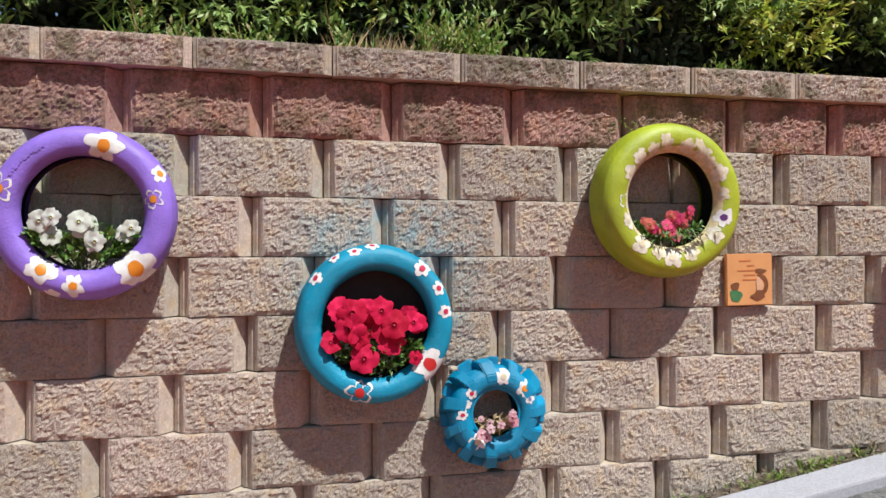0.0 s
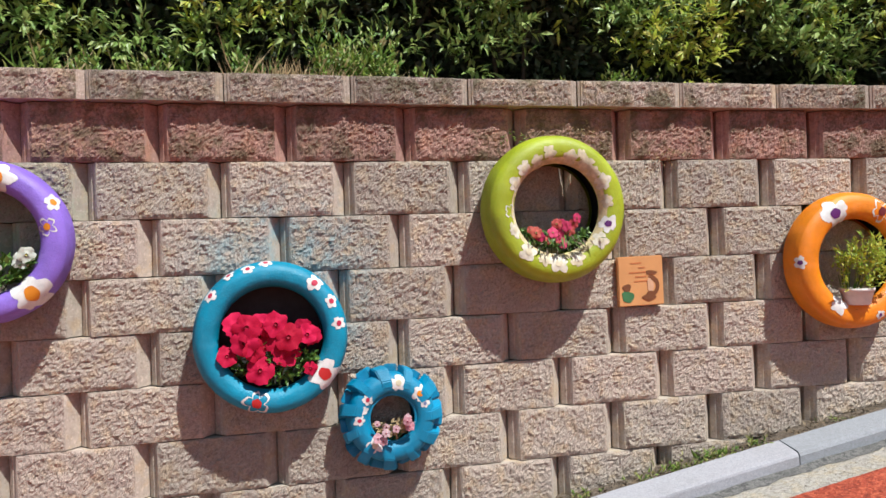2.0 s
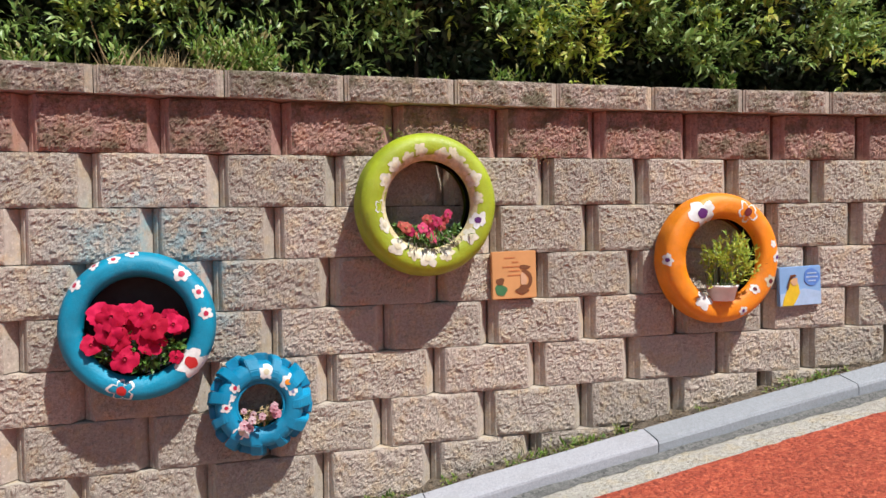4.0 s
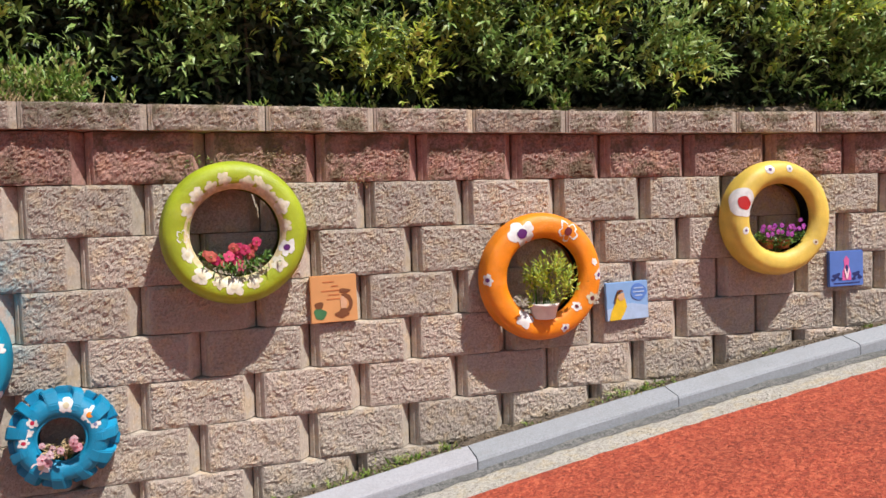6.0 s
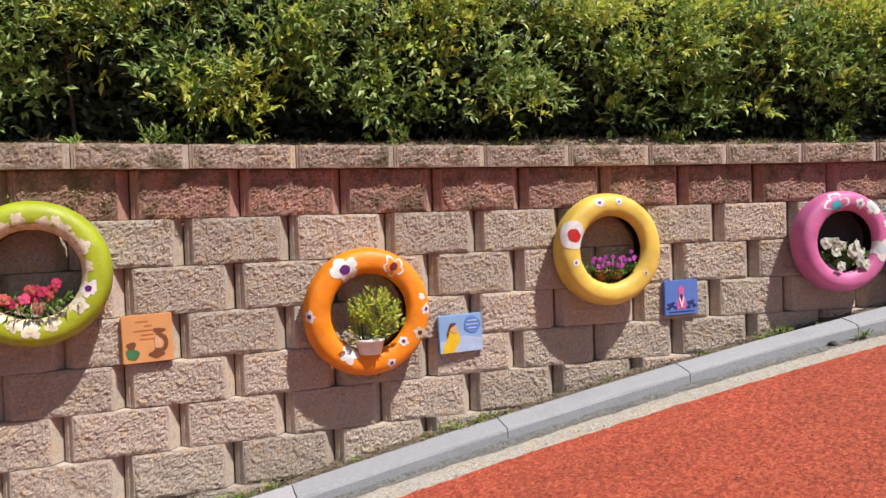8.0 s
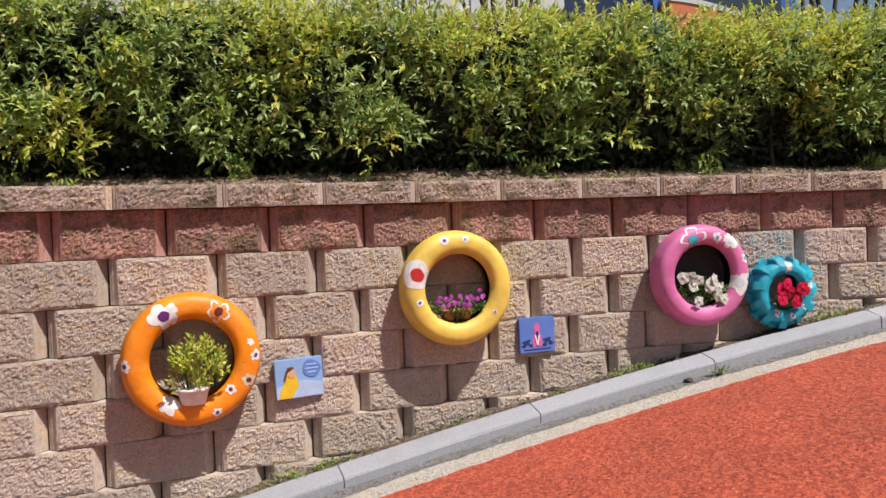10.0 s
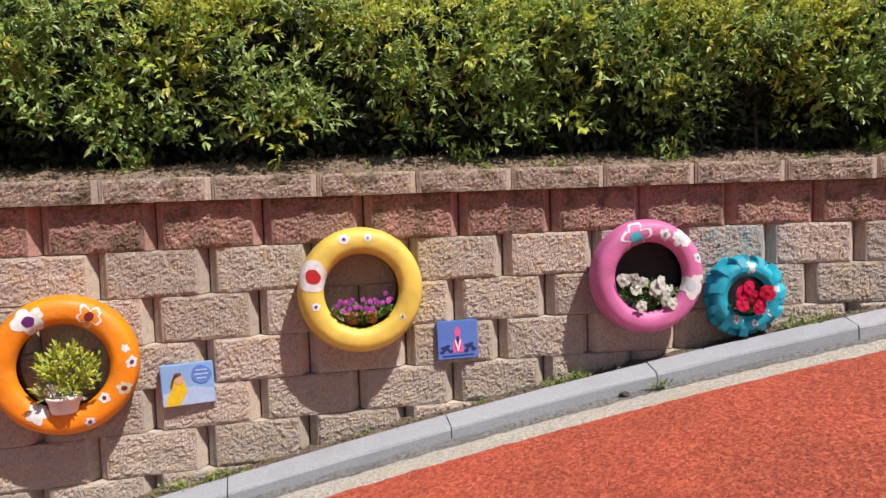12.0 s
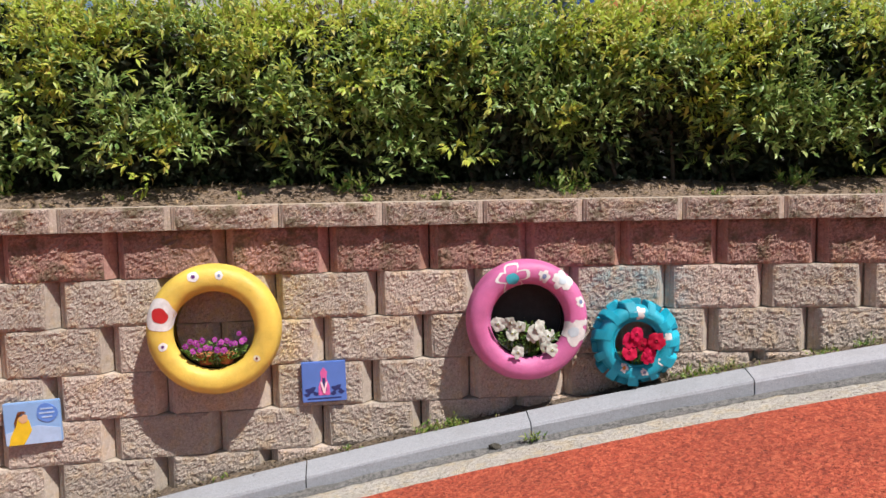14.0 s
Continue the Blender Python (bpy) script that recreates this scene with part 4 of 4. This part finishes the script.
T_BROWN = plain("tile_brown", (0.156, 0.055, 0.020), 0.5)
T_GREEN = plain("tile_green", (0.047, 0.156, 0.062), 0.5)
T_PALE = plain("tile_pale", (0.562, 0.328, 0.203), 0.5)
T_YELLOW = plain("tile_yellow", (0.663, 0.429, 0.016), 0.5)
T_LIGHT = plain("tile_light_blue", (0.359, 0.468, 0.655), 0.5)
T_DEEP = plain("tile_deep_blue", (0.094, 0.203, 0.530), 0.5)
T_NAVY = plain("tile_navy", (0.016, 0.027, 0.125), 0.5)
T_PINK = plain("tile_pink", (0.624, 0.109, 0.328), 0.5)
T_SKIN = plain("tile_peach", (0.585, 0.351, 0.195), 0.5)
for k, (x, z, w) in enumerate(((-0.02, 0.074, 0.05), (0.005, 0.055, 0.03), (-0.01, 0.036, 0.085), (0.0, 0.018, 0.05), (0.005, 0.0, 0.07))):
    flat_shape("lettering", [(x - w / 2, z - 0.003), (x + w / 2, z - 0.002), (x + w / 2, z + 0.003), (x - w / 2, z + 0.002)], plain("tile_faint_ink", (0.45, 0.15, 0.05), 0.5), tile1)
flat_shape("painted_figure", blob(-0.062, -0.062, 0.026, 0.026, 1), T_GREEN, tile1)
flat_shape("painted_figure", blob(-0.064, -0.026, 0.018, 0.018, 2), T_BROWN, tile1)
flat_shape("painted_figure", arc_band(0.045, -0.022, 0.028, 0.016, -100, 110), T_BROWN, tile1)
flat_shape("painted_figure", blob(0.040, -0.020, 0.014, 0.03, 3), T_PALE, tile1, 0.001)
flat_shape("painted_figure", blob(0.046, 0.033, 0.024, 0.009, 4), T_BROWN, tile1, 0.001)
flat_shape("painted_figure", blob(0.036, -0.062, 0.028, 0.016, 5, 22, 0.3), T_BROWN, tile1, 0.0015)
flat_shape("painted_ground", [(-0.108, -0.089), (0.108, -0.089), (0.108, -0.03), (0.02, -0.012), (-0.108, -0.035)], T_LIGHT, tile2)
flat_shape("painted_figure", [(-0.098, -0.089), (-0.040, -0.089), (-0.018, -0.055), (-0.004, -0.03), (-0.012, 0.012), (-0.032, 0.036), (-0.056, 0.030), (-0.062, 0.0), (-0.088, -0.05)], T_YELLOW, tile2, 0.0015)
flat_shape("painted_figure", blob(-0.032, 0.022, 0.018, 0.018, 6), T_SKIN, tile2, 0.003)
flat_shape("painted_figure", [(-0.058, 0.040), (-0.020, 0.048), (-0.030, 0.056), (-0.052, 0.054), (-0.070, 0.010), (-0.066, -0.012), (-0.056, 0.020)], T_BROWN, tile2, 0.004)
flat_shape("painted_bubble", blob(0.060, 0.040, 0.042, 0.040, 7, 22, 0.06), T_DEEP, tile2, 0.0015)
for k, (z, w) in enumerate(((0.058, 0.05), (0.040, 0.06), (0.022, 0.04))):
    flat_shape("lettering", [(0.06 - w / 2, z - 0.003), (0.06 + w / 2, z - 0.003), (0.06 + w / 2, z + 0.003), (0.06 - w / 2, z + 0.003)], T_LIGHT, tile2, 0.003)
flat_shape("painted_figure", [(-0.026, -0.060), (0.026, -0.060), (0.024, -0.02), (0.012, 0.015), (0.016, 0.045), (0.0, 0.066), (-0.016, 0.045), (-0.012, 0.015), (-0.024, -0.02)], T_PINK, tile3)
flat_shape("painted_figure", [(-0.012, -0.040), (0.012, -0.040), (0.006, 0.018), (-0.006, 0.018)], T_NAVY, tile3, 0.0015)
flat_shape("painted_figure", [(-0.004, -0.052), (0.004, -0.052), (0.016, 0.0), (0.008, 0.0), (0.0, -0.030), (-0.008, 0.0), (-0.016, 0.0)], plain("tile_pale_pink", (0.85, 0.6, 0.66), 0.5), tile3, 0.003)
for k, (x, z, r) in enumerate(((-0.058, -0.036, 0.020), (-0.038, -0.052, 0.012), (-0.074, -0.055, 0.012), (0.056, -0.030, 0.019), (0.042, -0.052, 0.012), (0.074, -0.046, 0.013))):
    flat_shape("painted_leaf", blob(x, z, r, r * 0.8, 20 + k, 22, 0.35), T_NAVY, tile3)
flat_shape("lettering", [(-0.075, -0.078), (0.075, -0.077), (0.075, -0.071), (-0.075, -0.072)], T_NAVY, tile3)

# ---- foot of the wall ----
sheet("verge", STEPS, (-0.12, -0.03, 0.0, 0.03, 0.055, 0.08, 0.11), lambda s, d: kerb_top(s) + 0.012 + 0.016 * noise.noise((s * 6, d * 12, 0.0)) + 0.008 * noise.noise((s * 25, d * 30, 0.0)), VERGE, "thin strip of dark dirt and debris between wall and kerb", "soil")
verge_bits = []
for _ in range(2200):
    s, a = rng.uniform(-0.5, 7.0), rng.normal(size=3)
    d = rng.uniform(-0.02, 0.105)
    verge_bits.append((np.array(spot(s, d, kerb_top(s) + 0.016)), np.array((a[0], a[1], 0.2 + 0.3 * abs(a[2]))), np.array((0.2 * a[1], 0.2, 1.0)), rng.uniform(0.012, 0.032), rng.uniform(0.005, 0.012)))


def tuft(s, d, z, count, height, out, wide=0.05):
    for _ in range(count):
        a = rng.normal(size=3)
        ln = height * rng.uniform(0.4, 1.1)
        at = np.array(spot(s + rng.normal() * wide, d + rng.normal() * 0.02, z))
        out.append((at, np.array((a[0] * 0.55, a[1] * 0.55 - 0.15, 1.0)), np.array((a[1], -a[0], 0.4)), ln, ln * 0.22))


TUFTS = [(1.20, 26, 0.05), (1.33, 40, 0.06), (1.48, 44, 0.07), (1.56, 26, 0.05), (1.70, 30, 0.055), (0.95, 30, 0.05), (0.7, 26, 0.05), (2.48, 20, 0.04), (2.62, 44, 0.05), (2.72, 44, 0.05), (2.84, 20, 0.04), (3.40, 10, 0.04), (3.96, 16, 0.05),
         (4.32, 36, 0.06), (4.42, 40, 0.075), (4.50, 16, 0.06), (5.52, 34, 0.06), (5.62, 46, 0.07), (5.74, 30, 0.05), (6.15, 30, 0.06), (6.35, 34, 0.06), (2.1, 14, 0.035), (6.6, 30, 0.06)]
for s, count, height in TUFTS:
    leaves = []
    for _ in range(count // 3):
        at = np.array(spot(s + rng.normal() * 0.05, 0.06 + rng.normal() * 0.018, kerb_top(s) + 0.008))
        sprig(at, np.array((rng.normal() * 0.7, rng.normal() * 0.5 - 0.3, 0.8)), 7, 0.02, height * rng.uniform(0.3, 0.9), leaves)
    tuft(s, 0.055, kerb_top(s) + 0.008, count // 3, height * 0.8, leaves)
    o = leaf_cloud("weed_tuft", leaves, WEED)
    tagged(o, "low green weeds growing between wall and kerb", "weed", "weeds at the wall foot", "stuff")
leaves = []
for _ in range(12):
    sprig(np.array(spot(4.775 + rng.normal() * 0.015, 0.245, road_z(4.775))), np.array((rng.normal() * 0.6, -0.5 + rng.normal() * 0.3, 0.8)), 7, 0.022, 0.05, leaves)
tagged(leaf_cloud("weed_tuft", leaves, WEED), "small green weed growing at a kerb joint", "weed", "weeds at the wall foot", "stuff")

# weeds and dry litter along the top
green, dry = [], []


def blades(s, d, z, count, height, out, wide=0.03):
    """Fine grass."""
    for _ in range(count):
        a = rng.normal(size=3)
        ln = height * rng.uniform(0.4, 1.1)
        out.append((np.array(spot(s + rng.normal() * wide, d + rng.normal() * 0.015, z)), np.array((a[0] * 0.4, a[1] * 0.4, 1.0)), np.array((a[1], -a[0], 0.4)), ln, 0.004 + 0.012 * ln))


def herb(s, d, z, height, out):
    """A leafy weed: a few upright shoots with leaves along them."""
    for _ in range(int(rng.integers(3, 6))):
        at = np.array(spot(s + rng.normal() * 0.03, d + rng.normal() * 0.02, z))
        sprig(at, np.array((rng.normal() * 0.35, rng.normal() * 0.3 - 0.1, 1.0)), int(5 + height * 60), 0.035, height * rng.uniform(0.6, 1.1), out)


for _ in range(150):
    s = rng.uniform(-2.0, 8.0)
    near = s < 0.5
    d = -rng.uniform(0.14, 0.38)
    if rng.random() < (0.95 if near else 0.3):
        blades(s, d, 1.885, int(rng.integers(5, 12)), (0.2 if near else 0.05) * rng.uniform(0.5, 1.2), green if rng.random() < 0.7 else dry)
    if rng.random() < (0.9 if near else 0.22):
        herb(s, d - 0.03, 1.885, (0.16 if near else 0.05) * rng.uniform(0.5, 1.2), green)
for _ in range(26):
    herb(rng.normal() * 0.08 + 0.08, -rng.uniform(0.16, 0.3), 1.885, 0.26 * rng.uniform(0.6, 1.1), green)
    blades(rng.normal() * 0.10 - 0.14, -rng.uniform(0.13, 0.2), 1.885, 9, 0.12, dry)
for s in (4.02, 5.02, 1.35, 2.45, 6.1):
    for _ in range(5):
        herb(s + rng.normal() * 0.07, -rng.uniform(0.26, 0.36), 1.91, 0.11, green)
mulch = []
for k in range(9000):
    s, bk = rng.uniform(-2, 8.2), 0.11 + 0.38 * rng.random()
    a = rng.normal(size=3)
    (dry if k % 4 == 0 else mulch).append((np.array(spot(s, -bk, terrace_z(s, bk) + 0.004)), np.array((a[0], a[1], 0.15 + 0.2 * abs(a[2]))), np.array((0.2 * a[1], 0.2, 1.0)), rng.uniform(0.015, 0.04), rng.uniform(0.006, 0.014)))
tagged(leaf_cloud("leaf_litter", mulch, CRUMBS), "brown rotting leaves and crumbs on the soil bed", "litter", "", "stuff")
tagged(leaf_cloud("leaf_litter", verge_bits, CRUMBS), "dry leaf litter and crumbs along the wall foot", "litter", "", "stuff")
tagged(leaf_cloud("grass_weeds", green, WEED), "green weeds and grass on top of the wall", "weed", "", "stuff")
tagged(leaf_cloud("leaf_litter", dry, DRY), "dry leaf litter and grass on the soil bed", "litter", "", "stuff")


# ---- beyond the hedge ----
def slab(bm, x0, x1, y0, y1, z0, z1, bevel=0.03, lean=0.0):
    """A box with rounded edges; lean pulls its top back along y."""
    vs = [bm.verts.new((x, y + (lean if z == z1 else 0.0), z)) for z in (z0, z1) for y in (y0, y1) for x in (x0, x1)]
    fs = [bm.faces.new([vs[k] for k in q]) for q in ((0, 1, 3, 2), (4, 6, 7, 5), (0, 4, 5, 1), (2, 3, 7, 6), (0, 2, 6, 4), (1, 5, 7, 3))]
    bmesh.ops.recalc_face_normals(bm, faces=bm.faces)
    edges = {e for f in fs for e in f.edges}
    bmesh.ops.bevel(bm, geom=list(edges), offset=bevel, segments=2, affect="EDGES")


TRUCK_BLUE = plain("truck_blue", (0.023, 0.078, 0.281), 0.3, 0.08, 6.0, 0.0)
TRIM = plain("silver_trim", (0.484, 0.491, 0.515), 0.3, 0.05, 8.0, 0.0)
RUBBER = plain("black_rubber", (0.016, 0.016, 0.016), 0.8)
PANEL = plain("white_panel", (0.484, 0.491, 0.515), 0.4, 0.05, 6.0, 0.0)
pane_mat, pane_tree, pane_bsdf = material("dark_glass", 0.05)
pane_bsdf.inputs["Base Color"].default_value = (0.02, 0.03, 0.035, 1)
pane_bsdf.inputs["Specular IOR Level"].default_value = 0.6

truck = empty("parked_truck", pose(5.95, 4.98, 1.95, 0, 0, 4), "small blue truck with orange front and dark windscreen behind the hedge", "truck")
bm = bmesh.new()
slab(bm, -0.66, 0.85, 0.0, 1.5, 0.35, 1.25, 0.06)
part("cab", bm, TRUCK_BLUE, truck)
bm = bmesh.new()
slab(bm, -0.62, 0.80, 0.10, 1.5, 1.25, 2.05, 0.07, 0.16)
roof = part("cab_top", bm, TRUCK_BLUE, truck)
bm = bmesh.new()
slab(bm, -0.46, 0.62, 0.085, 0.11, 1.30, 1.96, 0.01, 0.155)
part("windscreen", bm, pane_mat, truck, "dark glass windscreen")
sweep = [(-0.50 + 0.11 * k, 1.37 - 0.010 * (k / 2) ** 2 - 0.004 * k) for k in range(8)]


def front_band(low, high, y0, y1):
    """A band across the cab's front that follows the sweep between two heights over it."""
    b = bmesh.new()
    rows = [[b.verts.new(c) for c in ((x, y0, low(z)), (x, y1, low(z)), (x, y1, high(z)), (x, y0, high(z)))] for x, z in sweep]
    for u, v in zip(rows, rows[1:]):
        for m in range(4):
            b.faces.new((u[m], u[(m + 1) % 4], v[(m + 1) % 4], v[m]))
    b.faces.new(rows[0])
    b.faces.new(rows[-1])
    bmesh.ops.recalc_face_normals(b, faces=b.faces)
    return b


part("windscreen_trim", front_band(lambda z: z - 0.02, lambda z: z + 0.02, -0.02, 0.14), TRIM, truck, "swept silver strip under the windscreen")
part("front_panel", front_band(lambda z: 1.0, lambda z: z - 0.022, -0.012, 0.12), plain("orange_panel", (0.52, 0.16, 0.06), 0.35, 0.15, 5.0, 0.0), truck, "orange front panel")
bm = bmesh.new()
slab(bm, -0.95, 0.95, 1.6, 4.2, 0.7, 1.75, 0.04)
part("cargo_box", bm, PANEL, truck, "pale cargo box")
for x, y in ((-0.72, 0.45), (0.72, 0.45), (-0.72, 3.3), (0.72, 3.3)):
    bm = bmesh.new()
    bmesh.ops.create_cone(bm, cap_ends=True, segments=28, radius1=0.35, radius2=0.35, depth=0.2, matrix=pose(x, y, 0.35, 0, 90, 0))
    bmesh.ops.bevel(bm, geom=[e for e in bm.edges if len(e.link_faces) == 2 and e.calc_face_angle(0) > 1], offset=0.03, segments=2, affect="EDGES")
    wheel = part("wheel", bm, RUBBER, truck)
    bm = bmesh.new()
    bmesh.ops.create_cone(bm, cap_ends=True, segments=20, radius1=0.19, radius2=0.19, depth=0.21, matrix=pose(x, y, 0.35, 0, 90, 0))
    part("rim", bm, TRIM, wheel)
for x in (-0.62, 0.62):
    bm = bmesh.new()
    slab(bm, x - 0.14, x + 0.14, -0.03, 0.03, 0.68, 0.86, 0.02)
    part("headlight", bm, TRIM, truck)
bm = bmesh.new()
slab(bm, -0.86, 0.86, -0.08, 0.06, 0.36, 0.58, 0.03)
part("bumper", bm, RUBBER, truck)


# pale building well behind the hedge
building = empty("building", pose(5.0, 15.0, 1.9), "pale white panelled building far behind the hedge", "building")
bm = bmesh.new()
slab(bm, -6.0, 6.0, 0.0, 6.0, -0.1, 5.2, 0.03)
part("wall", bm, PANEL, building)
for k in range(8):
    bm = bmesh.new()
    slab(bm, -5.95 + 1.5 * k, -4.48 + 1.5 * k, -0.05, 0.01, 0.4, 5.0, 0.015)
    part("panel", bm, PANEL, building)
bm = bmesh.new()
slab(bm, -6.2, 6.2, -0.25, 6.2, 5.2, 5.45, 0.04)
part("roof", bm, TRIM, building, "grey flat roof edge")


def thin_tree(x, y, seed, height):
    """An upright, many-stemmed small tree with sparse leaves."""
    rr = np.random.default_rng(seed)
    z0 = 1.93
    ob = empty("slender_tree", pose(x, y, z0), "slender many-stemmed tree with sparse leaves behind the hedge", "tree", "trees behind the hedge")
    stems = bmesh.new()
    leaves = []
    for k in range(9):
        a = rr.uniform(0, 2 * math.pi)
        pts = [Vector((0.05 * math.cos(a), 0.05 * math.sin(a), -0.03))]
        lean = Vector((math.cos(a) * 0.16, math.sin(a) * 0.16, 1.0))
        n = 6
        for m in range(n):
            pts.append(pts[-1] + (lean + Vector(rr.normal(size=3) * 0.10)) * height / n)
        for m, (p, q) in enumerate(zip(pts, pts[1:])):
            r0, r1 = 0.032 * (1 - m / (n + 1)), 0.032 * (1 - (m + 1) / (n + 1))
            bmesh.ops.create_cone(stems, segments=7, radius1=r0, radius2=r1, depth=(q - p).length + 0.01,
                                  matrix=Matrix.Translation((p + q) / 2) @ (q - p).to_track_quat("Z", "Y").to_matrix().to_4x4())
            if m > 1:
                for _ in range(9):
                    d = rr.normal(size=3)
                    at = np.array(p + (q - p) * rr.random()) + d * 0.16
                    leaves.append((at, d, rr.normal(size=3), 0.07, 0.035))
    part("trunk", stems, TWIG, ob)
    leaf_cloud("crown", leaves, LEAF, ob)


for k, (x, y, h) in enumerate(((3.6, 6.6, 3.0), (4.35, 5.9, 3.2), (7.5, 5.6, 3.2), (8.3, 5.3, 3.2), (7.0, 6.6, 3.6), (9.2, 5.6, 3.2), (2.4, 7.4, 3.0), (10.2, 5.8, 3.4), (4.2, 11.0, 3.8))):
    thin_tree(x, y, 60 + k, h)


# dry moss and small weeds rooted in the joints of the red course
for s, z, n in ((1.36, 1.60, 60), (0.72, 1.66, 40), (1.02, 1.69, 36), (0.98, 1.60, 24), (2.66, 1.60, 20), (3.42, 1.60, 16), (-0.90, 1.80, 20)):
    bits = []
    for _ in range(n):
        a = rng.normal(size=3)
        bits.append((np.array(spot(s + a[0] * 0.035, 0.012 + abs(a[1]) * 0.006, z + a[2] * 0.022)), np.array((rng.normal(), rng.normal() * 0.6, rng.normal() - 0.3)) - 0.4 * np.array((0, 1.0, 0)), rng.normal(size=3), 0.018, 0.005))
    tagged(leaf_cloud("joint_moss", bits, DRY if n != 40 else WEED), "dry brown moss rooted in a wall joint", "moss", "moss in the wall joints", "stuff")


# dark sediment in the corner of kerb and gutter
dv, df = [], []
NS = 900
for k in range(NS):
    s = -2.0 + 10.0 * k / NS
    w = 0.050 + 0.028 * noise.noise((s * 2.0, 1.0, 5.0)) + 0.018 * noise.noise((s * 11.0, 4.0, 5.0)) + 0.010 * noise.noise((s * 31.0, 4.0, 5.0))
    w = max(0.006, w)
    f, z = kerb_front(s) + 0.002, road_z(s) + 0.003
    dv += [spot(s, f - 0.004, z + 0.014 + 0.010 * noise.noise((s * 6.0, 2.0, 9.0))), spot(s, f + w * 0.5, z + 0.006), spot(s, f + w, z + 0.0012)]
for k in range(NS - 1):
    for m in range(2):
        df.append((k * 3 + m, k * 3 + m + 1, k * 3 + m + 4, k * 3 + m + 3))
tagged(raw("sediment", dv, df, stone("dark_sediment", (0.070, 0.070, 0.072), (0.235, 0.230, 0.225), (0.13, 0.128, 0.125), 48.0, 1.0, varied=False)), "dark dirt line along the foot of the kerb", "dirt", "", "stuff")
pebbles = bmesh.new()
for k in range(170):
    s = rng.uniform(-1.0, 7.6)
    r = rng.uniform(0.002, 0.0055)
    d = kerb_front(s) + rng.uniform(0.01, 0.2)
    bmesh.ops.create_icosphere(pebbles, subdivisions=1, radius=r, matrix=Matrix.Translation(spot(s, d, road_z(s) + 0.4 * r + 0.002)) @ Matrix.Diagonal((1, 0.8, 0.6, 1)))
tagged(part("grit", pebbles, plain("grit_stone", (0.22, 0.19, 0.16), 0.9, 0.4, 80.0)), "small stones and grit on the gutter strip", "grit", "", "stuff")


# a small dark lump, added for a dark spot on the kerb's front
bm = bmesh.new()
bmesh.ops.create_icosphere(bm, subdivisions=3, radius=0.022, matrix=Matrix.Diagonal((1.3, 0.8, 0.8, 1)))
for v in bm.verts:
    v.co *= 1 + 0.45 * noise.noise(v.co * 60)
clod = part("debris_clod", bm, plain("dark_lump_skin", (0.05, 0.045, 0.035), 0.95, 0.4, 90.0, 0.6), None, "", False)
clod.matrix_world = on_wall(4.61, 0.245, road_z(4.61) + 0.014)
tagged(clod, "small dark lump against the kerb", "debris")
